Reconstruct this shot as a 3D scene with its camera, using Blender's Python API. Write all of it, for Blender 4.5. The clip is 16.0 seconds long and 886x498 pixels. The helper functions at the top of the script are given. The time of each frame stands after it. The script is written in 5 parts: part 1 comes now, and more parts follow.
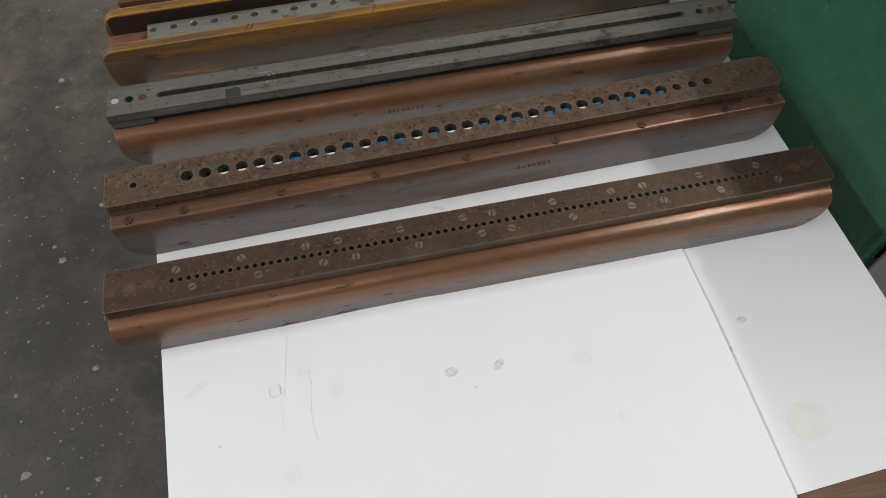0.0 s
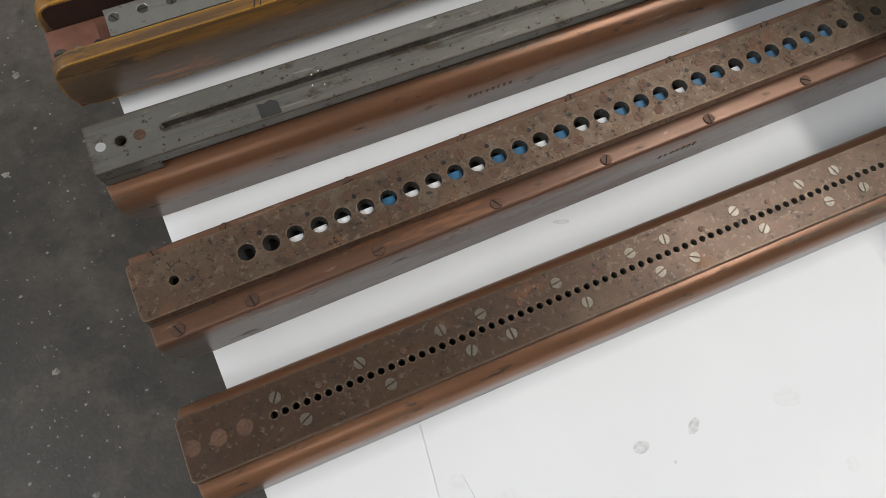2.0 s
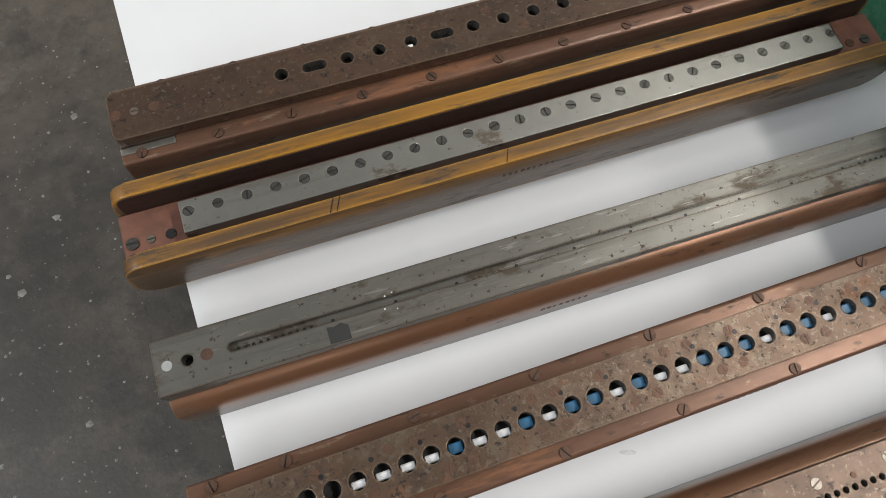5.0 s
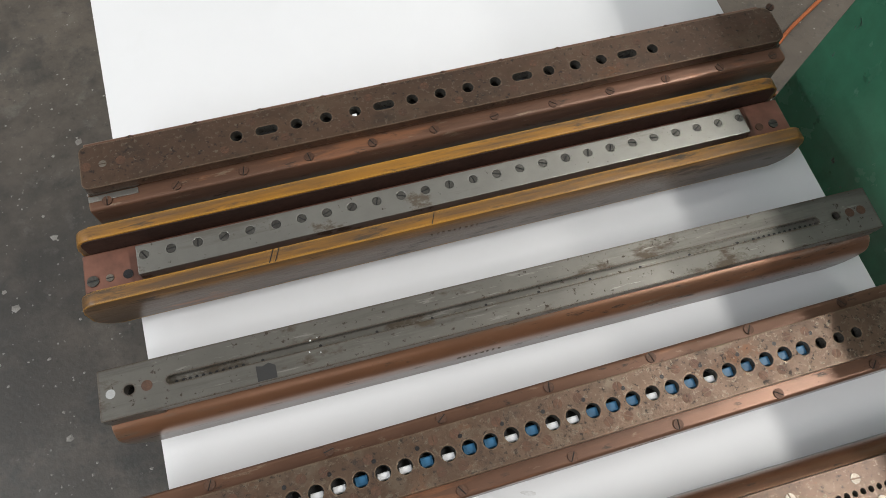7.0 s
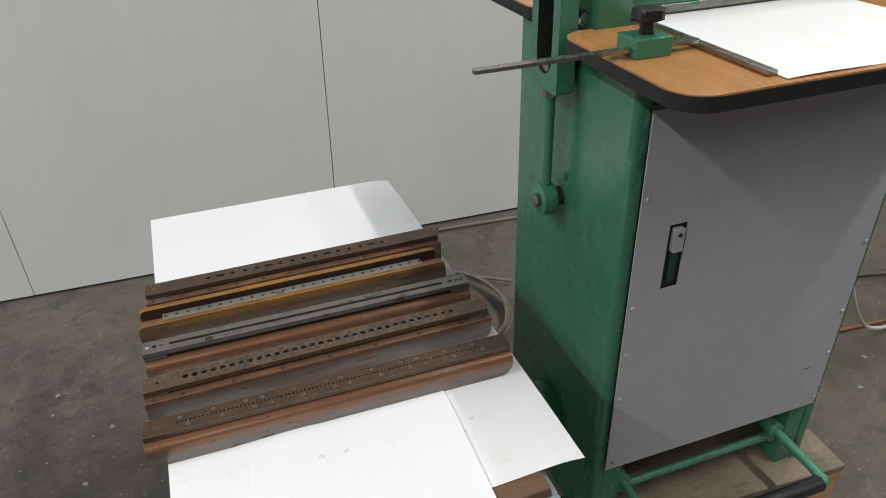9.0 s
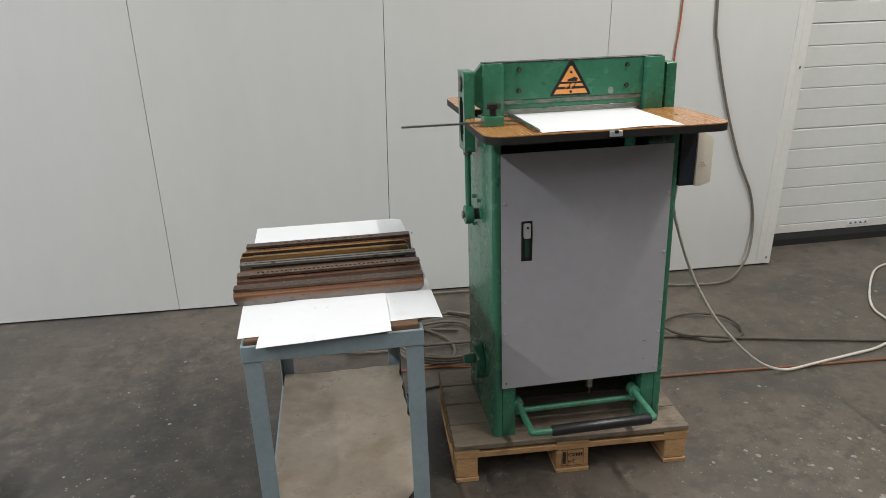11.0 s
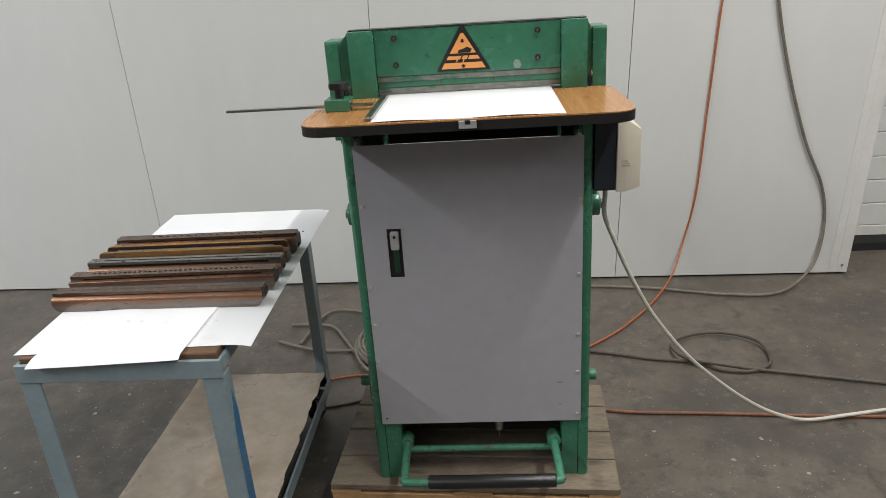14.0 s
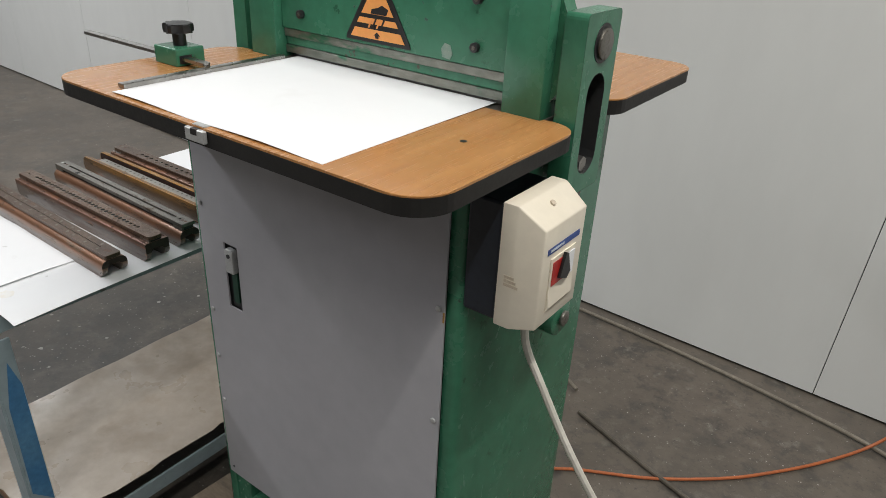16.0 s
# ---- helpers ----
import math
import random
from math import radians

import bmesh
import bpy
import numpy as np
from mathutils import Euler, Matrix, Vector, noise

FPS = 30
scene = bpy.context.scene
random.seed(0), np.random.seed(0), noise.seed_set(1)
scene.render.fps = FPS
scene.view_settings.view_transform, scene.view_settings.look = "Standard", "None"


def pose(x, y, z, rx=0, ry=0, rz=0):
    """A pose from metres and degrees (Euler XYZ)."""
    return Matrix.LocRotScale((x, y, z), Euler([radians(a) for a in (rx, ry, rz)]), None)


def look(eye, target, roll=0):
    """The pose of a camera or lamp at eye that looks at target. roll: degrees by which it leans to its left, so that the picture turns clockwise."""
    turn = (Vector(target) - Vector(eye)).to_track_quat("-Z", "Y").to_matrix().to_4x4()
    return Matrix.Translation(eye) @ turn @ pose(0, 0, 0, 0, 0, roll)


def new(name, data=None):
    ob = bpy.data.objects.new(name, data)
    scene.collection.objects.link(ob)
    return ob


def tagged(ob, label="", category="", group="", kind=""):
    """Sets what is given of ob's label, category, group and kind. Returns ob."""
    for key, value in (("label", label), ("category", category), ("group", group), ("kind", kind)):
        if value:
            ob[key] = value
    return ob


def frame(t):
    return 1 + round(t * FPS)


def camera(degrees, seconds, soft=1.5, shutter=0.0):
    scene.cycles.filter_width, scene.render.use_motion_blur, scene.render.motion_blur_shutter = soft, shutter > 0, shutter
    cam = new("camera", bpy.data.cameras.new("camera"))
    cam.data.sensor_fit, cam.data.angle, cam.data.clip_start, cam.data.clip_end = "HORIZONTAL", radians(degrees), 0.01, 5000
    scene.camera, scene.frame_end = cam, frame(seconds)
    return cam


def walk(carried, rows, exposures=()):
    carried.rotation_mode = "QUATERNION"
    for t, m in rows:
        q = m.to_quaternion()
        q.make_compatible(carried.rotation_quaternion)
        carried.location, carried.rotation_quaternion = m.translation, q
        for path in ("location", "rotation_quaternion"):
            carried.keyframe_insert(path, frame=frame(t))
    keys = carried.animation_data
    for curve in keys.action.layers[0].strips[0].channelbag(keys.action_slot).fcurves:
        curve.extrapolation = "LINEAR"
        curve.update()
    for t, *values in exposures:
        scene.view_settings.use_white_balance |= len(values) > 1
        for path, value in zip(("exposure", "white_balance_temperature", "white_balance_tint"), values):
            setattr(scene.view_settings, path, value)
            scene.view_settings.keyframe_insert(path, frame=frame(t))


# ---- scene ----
cam = camera(64.9, 16.0, soft=0.7)
PATH = [
    (0, (-0.604, -0.308, 1.194), (-0.378, 0.725, -0.504), -0.4),
    (0.5, (-0.616, -0.234, 1.15), (-0.43, 0.637, -0.641), -0.4),
    (1, (-0.653, -0.16, 1.143), (-0.324, 0.581, -0.685), 4.0),
    (1.5, (-0.682, -0.127, 1.15), (-0.3, 0.555, -0.691), 6.7),
    (2, (-0.694, -0.105, 1.132), (-0.323, 0.503, -0.737), 8.2),
    (2.5, (-0.702, -0.081, 1.131), (-0.35, 0.508, -0.747), 9.2),
    (3, (-0.71, -0.063, 1.125), (-0.375, 0.532, -0.755), 9.3),
    (3.5, (-0.714, -0.039, 1.128), (-0.376, 0.549, -0.753), 10.8),
    (4, (-0.7, -0.017, 1.141), (-0.375, 0.597, -0.735), 8.8),
    (4.5, (-0.685, 0.003, 1.152), (-0.374, 0.621, -0.724), 7.8),
    (5, (-0.672, 0.025, 1.164), (-0.374, 0.663, -0.708), 7.0),
    (5.2, (-0.669, 0.037, 1.17), (-0.378, 0.688, -0.699), 6.8),
    (7.5, (-0.618, -0.023, 1.264), (-0.327, 0.757, -0.554), 7.1),
    (8, (-0.62, -0.239, 1.339), (-0.34, 0.897, -0.283), 4.5),
    (8.5, (-0.625, -0.498, 1.411), (-0.267, 0.956, 0.084), -1.1),
    (9, (-0.604, -0.813, 1.47), (-0.063, 0.798, 0.416), -2.0),
    (9.5, (-0.526, -1.143, 1.487), (-0.007, 0.59, 0.635), 0.1),
    (9.7, (-0.526, -1.271, 1.449), (-0.03, 0.514, 0.697), -1.4),
    (11.8, (-0.361, -2.185, 1.54), (-0.165, -0.306, 0.884), -1.5),
    (12, (-0.316, -2.219, 1.525), (-0.119, -0.347, 0.849), -2.5),
    (12.5, (-0.088, -2.173, 1.514), (0.067, -0.297, 0.838), -1.7),
    (13, (0.046, -2.007, 1.499), (0.109, -0.14, 0.784), -2.6),
    (13.5, (0.141, -1.762, 1.486), (0.148, 0.092, 0.736), -4.8),
    (14, (0.311, -1.568, 1.46), (0.174, 0.285, 0.72), -3.8),
    (14.5, (0.568, -1.346, 1.468), (0.223, 0.456, 0.672), 0.5),
    (15, (0.74, -1.084, 1.438), (0.267, 0.678, 0.62), 0.6),
    (15.5, (0.85, -0.856, 1.457), (0.095, 0.769, 0.567), -0.3),
    (16, (0.981, -0.644, 1.443), (-0.051, 0.804, 0.528), 2.9),
]
walk(cam, [(t, look(eye, target, roll)) for t, eye, target, roll in PATH],
     exposures=[(0, -0.42), (1, -0.4), (2, -0.34), (3, -0.24), (4, -0.18), (5.2, -0.16), (7.5, -0.06), (9, -0.06), (9.7, -0.08), (12, 0.12), (14.5, 0.1), (15.5, 0.03), (16, -0.05)])

# ---- light ----
world = bpy.data.worlds.new("hall_air")
world.use_nodes = True
world.node_tree.nodes["Background"].inputs[0].default_value = (0.8, 0.85, 0.9, 1)
world.node_tree.nodes["Background"].inputs[1].default_value = 0.1
scene.world = world
# unseen: first two placed from glints and shadow edges, last two added as fill
LAMPS = [(1.98, -0.8, 4.55, 4.2, 200, (1.0, 0.97, 0.91)), (-4.2, -1.8, 4.55, 6.4, 345, (0.97, 0.985, 1.0)), (6.5, -3.5, 4.55, 5.6, 80, (1.0, 0.985, 0.965)), (-1.2, -5.5, 4.55, 4.0, 40, (1.0, 0.985, 0.965))]


# ---- building helpers ----
def part(name, bm, material, parent=None, label="", smooth=False):
    me = bpy.data.meshes.new(name)
    bmesh.ops.recalc_face_normals(bm, faces=bm.faces)
    bm.to_mesh(me)
    bm.free()
    me.materials.append(material)
    if smooth:
        me.polygons.foreach_set("use_smooth", [True] * len(me.polygons))
        me.set_sharp_from_angle(angle=radians(40))
    ob = new(name, me)
    if parent is not None:
        ob.parent = parent
    if label:
        tagged(ob, label)
    return ob


def thing(name, label, category, group="", m=None, kind=""):
    ob = new(name)
    ob.empty_display_size = 0.05
    if m is not None:
        ob.matrix_basis = m
    return tagged(ob, label, category, group, kind)


def structure(name, bm, material, label, category):
    return tagged(part(name, bm, material), label, category, kind="structure")


def box(x0, x1, y0, y1, z0, z1, bevel=0.0, segments=2, bm=None):
    bm = bm or bmesh.new()
    vs = [bm.verts.new((x, y, z)) for x in (x0, x1) for y in (y0, y1) for z in (z0, z1)]
    fs = [bm.faces.new([vs[i] for i in q]) for q in ((0, 1, 3, 2), (4, 6, 7, 5), (0, 4, 5, 1), (2, 3, 7, 6), (0, 2, 6, 4), (1, 5, 7, 3))]
    if bevel:
        es = {e for f in fs for e in f.edges}
        bmesh.ops.bevel(bm, geom=list(es), offset=bevel, segments=segments, profile=0.5, affect="EDGES")
    return bm


def prism(outline, a0, a1, axis="z", bevel=0.0, bm=None):
    """A polygon pushed along an axis from a0 to a1. The outline's pairs are (x, y), (x, z) or (y, z)."""
    bm = bm or bmesh.new()
    place = {"z": lambda u, v, a: (u, v, a), "y": lambda u, v, a: (u, a, v), "x": lambda u, v, a: (a, u, v)}[axis]
    low = [bm.verts.new(place(u, v, a0)) for u, v in outline]
    high = [bm.verts.new(place(u, v, a1)) for u, v in outline]
    n = len(outline)
    f0, f1 = bm.faces.new(low), bm.faces.new(high)
    for i in range(n):
        bm.faces.new((low[i], low[(i + 1) % n], high[(i + 1) % n], high[i]))
    if bevel:
        bmesh.ops.bevel(bm, geom=list(f0.edges) + list(f1.edges), offset=bevel, segments=2, profile=0.5, affect="EDGES")
    return bm


def arc(cx, cy, r, a0, a1, n=6):
    return [(cx + r * math.cos(radians(a0 + (a1 - a0) * i / n)), cy + r * math.sin(radians(a0 + (a1 - a0) * i / n))) for i in range(n + 1)]


def rounded(x0, x1, y0, y1, r, n=6):
    """A rectangle with round corners; r is one radius or four, from the lower left anticlockwise."""
    q = (r,) * 4 if isinstance(r, (int, float)) else r
    return (arc(x0 + q[0], y0 + q[0], q[0], 180, 270, n) + arc(x1 - q[1], y0 + q[1], q[1], 270, 360, n)
            + arc(x1 - q[2], y1 - q[2], q[2], 0, 90, n) + arc(x0 + q[3], y1 - q[3], q[3], 90, 180, n))


def rod(p, q, r, n=16, bevel=0.0, bm=None):
    bm = bm or bmesh.new()
    p, q = Vector(p), Vector(q)
    turn = (q - p).to_track_quat("Z", "Y").to_matrix().to_4x4()
    made = bmesh.ops.create_cone(bm, cap_ends=True, segments=n, radius1=r, radius2=r, depth=(q - p).length,
                                 matrix=Matrix.Translation((p + q) / 2) @ turn)
    if bevel:
        fs = {f for v in made["verts"] for f in v.link_faces if len(f.verts) == n}
        bmesh.ops.bevel(bm, geom=list({e for f in fs for e in f.edges}), offset=bevel, segments=2, profile=0.5, affect="EDGES")
    return bm


def spline(points, per=8, closed=False):
    ps = [Vector(p) for p in points]
    out = []
    n = len(ps)
    for i in range(n - 1):
        a, b, c, d = ps[max(i - 1, 0)], ps[i], ps[i + 1], ps[min(i + 2, n - 1)]
        for k in range(per):
            t = k / per
            out.append(0.5 * (2 * b + (c - a) * t + (2 * a - 5 * b + 4 * c - d) * t * t + (3 * b - a - 3 * c + d) * t ** 3))
    return out + [ps[-1]]


def tube(points, r, n=8, per=8, bm=None):
    bm = bm or bmesh.new()
    path = spline(points, per) if per > 1 else [Vector(p) for p in points]
    rings, side = [], None
    for i, p in enumerate(path):
        way = (path[min(i + 1, len(path) - 1)] - path[max(i - 1, 0)]).normalized()
        if side is None:
            side = way.orthogonal().normalized()
        side = (side - way * side.dot(way)).normalized()
        up = way.cross(side)
        rings.append([bm.verts.new(p + r * (math.cos(a) * side + math.sin(a) * up)) for a in (2 * math.pi * k / n for k in range(n))])
    for a, b in zip(rings, rings[1:]):
        for k in range(n):
            bm.faces.new((a[k], a[(k + 1) % n], b[(k + 1) % n], b[k]))
    bm.faces.new(rings[0])
    bm.faces.new(rings[-1])
    return bm


def pierced(x0, x1, y0, y1, z0, z1, holes, n=16, nose=(0.0, 0.0)):
    """A flat bar with openings in a row: (x, y, half length, radius) each, from small x to large; nose: the corner radius at either end."""
    bm = bmesh.new()
    cuts = [x0] + [((a[0] + a[2]) + (b[0] - b[2])) / 2 for a, b in zip(holes, holes[1:])] + [x1]
    for (hx, hy, half, r), c0, c1 in zip(holes, cuts, cuts[1:]):
        inner, outer = [], []
        for side in (1, -1):
            mx = hx + side * (half - r)
            cx = c1 if side > 0 else c0
            base = 0 if side > 0 else 180
            bend = (nose[1] if cx == x1 else 0.0) if side > 0 else (nose[0] if cx == x0 else 0.0)
            mids = [(cx - side * bend, y0 + bend), (cx - side * bend, y1 - bend)]
            aims = [(px + side * bend * math.cos(radians(18 * k)), py + w * bend * math.sin(radians(18 * k))) for (px, py), w in zip(mids, (-1, 1)) for k in range(6)] if bend else [(cx, y0), (cx, y1)]
            corners = [math.degrees(math.atan2(y - hy, x - mx)) for x, y in aims]
            turns = sorted({round((a - base + 180) % 360 - 180, 3) for a in [base + 180 * k / (n // 2) - 90 for k in range(n // 2 + 1)] + corners})
            for a in turns:
                c, q = math.cos(radians(base + a)), math.sin(radians(base + a))
                k = min((cx - mx) / c if side * c > 1e-4 else 9, ((y1 if q > 0 else y0) - hy) / q if abs(q) > 1e-6 else 9)
                inner.append((mx + r * c, hy + r * q))
                ox, oy = mx + k * c, hy + k * q
                for px, py in mids:
                    if bend and side * (ox - px) > 0 and (oy - py) * (py - hy) > 0:
                        far = math.hypot(ox - px, oy - py)
                        ox, oy = px + bend * (ox - px) / far, py + bend * (oy - py) / far
                outer.append((ox, oy))
        grid = {(ring, z): [bm.verts.new((*p, z)) for p in pts] for ring, pts in (("i", inner), ("o", outer)) for z in (z0, z1)}
        m = len(inner)
        for i in range(m):
            j = (i + 1) % m
            if abs(inner[i][0] - inner[j][0]) + abs(inner[i][1] - inner[j][1]) < 1e-6:
                continue
            for z in (z0, z1):
                bm.faces.new((grid["i", z][i], grid["i", z][j], grid["o", z][j], grid["o", z][i]))
            bm.faces.new((grid["i", z0][i], grid["i", z0][j], grid["i", z1][j], grid["i", z1][i])).material_index = 1
            a, b = outer[i], outer[j]
            on_cut = any(abs(cut - whole) > 1e-6 and abs(a[0] - cut) < 1e-6 and abs(b[0] - cut) < 1e-6 for cut, whole in ((c0, x0), (c1, x1)))
            if not on_cut and math.hypot(a[0] - b[0], a[1] - b[1]) > 1e-6:
                bm.faces.new((grid["o", z0][i], grid["o", z0][j], grid["o", z1][j], grid["o", z1][i]))
    bmesh.ops.remove_doubles(bm, verts=bm.verts, dist=1e-5)
    return bm


def screw_mesh(name, r, h, material, slot=0.16):
    """A round screw head with a slot, its foot at the origin."""
    bm = bmesh.new()
    rod((0, 0, 0), (0, 0, h * 0.55), r, 14, bm=bm)
    for f in bm.faces:
        f.material_index = 1
    for s in (1, -1):
        g = math.degrees(math.asin(slot))
        outline = [(x, s * y) for x, y in arc(0, 0, r, g, 180 - g, 7)]
        prism(outline, h * 0.5, h, bm=bm)
    bmesh.ops.recalc_face_normals(bm, faces=bm.faces)
    me = bpy.data.meshes.new(name)
    bm.to_mesh(me)
    bm.free()
    me.materials.append(material)
    me.materials.append(M_GAP)
    return me


def place_part(name, me, parent, m, label=""):
    ob = new(name, me)
    ob.parent = parent
    ob.matrix_basis = m
    if label:
        tagged(ob, label)
    return ob


def words(text, size, material, parent, m, name="lettering", depth=0.0004):
    cu = bpy.data.curves.new(name, "FONT")
    cu.body, cu.size, cu.extrude = text, size, depth
    tmp = bpy.data.objects.new(name, cu)
    scene.collection.objects.link(tmp)
    me = bpy.data.meshes.new_from_object(tmp.evaluated_get(bpy.context.evaluated_depsgraph_get()))
    bpy.data.objects.remove(tmp)
    me.materials.clear()
    me.materials.append(material)
    return place_part(name, me, parent, m)


# ---- materials ----
def surface(name, base, second=None, scale=6.0, rough=0.5, metal=0.0, bump=0.0, bump_scale=200.0, stretch=(1, 1, 1),
            stain=None, stain_scale=30.0, stain_at=0.6, stain_soft=0.08, stain_rough=None, rough_var=0.12, speck=None, speck_scale=60.0, speck_at=0.1,
            mottle=0.25, coat=0.0, low=None, stain2=None, stain2_scale=9.0, stain2_at=0.6, stain2_soft=0.1, worn_edge=0.0, layers=(), edge=None):
    """Paint, metal, wood or stone: two colours mixed by a coarse noise, a fine mottle, stains and specks of their own shape, and fine relief."""
    m = bpy.data.materials.new(name)
    m.use_nodes = True
    nt = m.node_tree
    bs = nt.nodes["Principled BSDF"]
    link = nt.links.new

    def node(kind, **values):
        nd = nt.nodes.new(kind)
        for k, v in values.items():
            nd.inputs[k.replace("_", " ")].default_value = v
        return nd
    tc = nt.nodes.new("ShaderNodeTexCoord")
    mp = nt.nodes.new("ShaderNodeMapping")
    mp.inputs["Scale"].default_value = stretch
    link(tc.outputs["Object"], mp.inputs["Vector"])
    info = nt.nodes.new("ShaderNodeObjectInfo")
    shift = nt.nodes.new("ShaderNodeVectorMath")
    shift.operation = "MULTIPLY_ADD"
    link(info.outputs["Random"], shift.inputs[0])
    shift.inputs[1].default_value = (7.3, 5.1, 3.7)
    link(mp.outputs[0], shift.inputs[2])
    where = shift.outputs[0]

    def noise_of(sc, detail=4.0):
        nd = node("ShaderNodeTexNoise", Scale=sc, Detail=detail, Roughness=0.6)
        link(where, nd.inputs["Vector"])
        return nd.outputs["Fac"]

    def step(value, lo, hi):
        nd = nt.nodes.new("ShaderNodeMapRange")
        link(value, nd.inputs["Value"])
        nd.inputs["From Min"].default_value, nd.inputs["From Max"].default_value = lo, hi
        return nd.outputs["Result"]

    def blend(fac, a, b, mode="MIX"):
        nd = nt.nodes.new("ShaderNodeMix")
        nd.data_type, nd.blend_type = "RGBA", mode
        for value, k in ((fac, 0), (a, 6), (b, 7)):
            if isinstance(value, bpy.types.NodeSocket):
                link(value, nd.inputs[k])
            else:
                nd.inputs[k].default_value = value if k == 0 else (*value, 1)
        return nd.outputs[2]
    colour = blend(step(noise_of(scale), 0.32, 0.68), base, second or tuple(0.8 * c for c in base))
    if low:
        xyz = nt.nodes.new("ShaderNodeSeparateXYZ")
        link(tc.outputs["Object"], xyz.inputs[0])
        ragged = nt.nodes.new("ShaderNodeMath")
        ragged.operation = "MULTIPLY_ADD"
        link(noise_of(stain_scale * 1.4, 5.0), ragged.inputs[0])
        ragged.inputs[1].default_value = low[3]
        link(xyz.outputs["Z"], ragged.inputs[2])
        colour = blend(step(ragged.outputs[0], low[2] + low[3] * 0.5, low[1] + low[3] * 0.5), colour, low[0])
    if mottle:
        grey = step(noise_of(scale * 9, 6.0), 0.25, 0.75)
        tone = nt.nodes.new("ShaderNodeMapRange")
        link(grey, tone.inputs["Value"])
        tone.inputs["To Min"].default_value, tone.inputs["To Max"].default_value = 1 - mottle, 1 + mottle * 0.5
        comb = nt.nodes.new("ShaderNodeCombineColor")
        for k in range(3):
            link(tone.outputs[0], comb.inputs[k])
        colour = blend(1.0, colour, comb.outputs[0], "MULTIPLY")
    rough_out = nt.nodes.new("ShaderNodeMapRange")
    link(noise_of(scale * 4), rough_out.inputs["Value"])
    rough_out.inputs["To Min"].default_value, rough_out.inputs["To Max"].default_value = max(0.03, rough - rough_var), min(1, rough + rough_var)
    rough_value = rough_out.outputs[0]
    if stain:
        mask = step(noise_of(stain_scale, 5.0), stain_at, stain_at + stain_soft)
        colour = blend(mask, colour, stain)
        if stain_rough is not None:
            mx = nt.nodes.new("ShaderNodeMix")
            link(mask, mx.inputs[0])
            link(rough_value, mx.inputs[2])
            mx.inputs[3].default_value = stain_rough
            rough_value = mx.outputs[0]
    if stain2:
        colour = blend(step(noise_of(stain2_scale, 7.0), stain2_at, stain2_at + stain2_soft), colour, stain2)
    if speck:
        vo = node("ShaderNodeTexVoronoi", Scale=speck_scale)
        link(where, vo.inputs["Vector"])
        near = step(vo.outputs["Distance"], speck_at, speck_at * 0.6)
        few = step(noise_of(speck_scale * 0.35, 2.0), 0.56, 0.6)
        mul = nt.nodes.new("ShaderNodeMath")
        mul.operation = "MULTIPLY"
        link(near, mul.inputs[0])
        link(few, mul.inputs[1])
        colour = blend(mul.outputs[0], colour, speck)
    for tint, lsc, pull, at, soft_by, gloss in layers:
        pulled = nt.nodes.new("ShaderNodeVectorMath")
        pulled.operation = "MULTIPLY"
        link(where, pulled.inputs[0])
        pulled.inputs[1].default_value = pull
        grain = node("ShaderNodeTexNoise", Scale=lsc, Detail=8.0, Roughness=0.68)
        link(pulled.outputs[0], grain.inputs["Vector"])
        mask = step(grain.outputs["Fac"], at, at + soft_by)
        colour = blend(mask, colour, tint)
        if gloss is not None:
            mx = nt.nodes.new("ShaderNodeMix")
            link(mask, mx.inputs[0])
            link(rough_value, mx.inputs[2])
            mx.inputs[3].default_value = gloss
            rough_value = mx.outputs[0]
    if edge:
        tint, radius, keep = edge
        round_off = node("ShaderNodeBevel", Radius=radius)
        round_off.samples = 4
        geo = nt.nodes.new("ShaderNodeNewGeometry")
        turn_of = nt.nodes.new("ShaderNodeVectorMath")
        turn_of.operation = "DOT_PRODUCT"
        link(round_off.outputs[0], turn_of.inputs[0])
        link(geo.outputs["Normal"], turn_of.inputs[1])
        ragged_edge = nt.nodes.new("ShaderNodeMath")
        ragged_edge.operation = "MULTIPLY_ADD"
        link(noise_of(140.0, 6.0), ragged_edge.inputs[0])
        ragged_edge.inputs[1].default_value = 0.30
        link(turn_of.outputs["Value"], ragged_edge.inputs[2])
        colour = blend(step(ragged_edge.outputs[0], 1.10, 1.10 - keep), colour, tint)
    link(colour, bs.inputs["Base Color"])
    link(rough_value, bs.inputs["Roughness"])
    bs.inputs["Metallic"].default_value = metal
    bs.inputs["Coat Weight"].default_value = coat
    if bump:
        bp = nt.nodes.new("ShaderNodeBump")
        bp.inputs["Strength"].default_value = min(1, bump)
        bp.inputs["Distance"].default_value = 0.002
        link(noise_of(bump_scale, 6.0), bp.inputs["Height"])
        link(bp.outputs[0], bs.inputs["Normal"])
        if worn_edge:
            soft_edge = node("ShaderNodeBevel", Radius=worn_edge)
            soft_edge.samples = 4
            link(soft_edge.outputs[0], bp.inputs["Normal"])
    return m


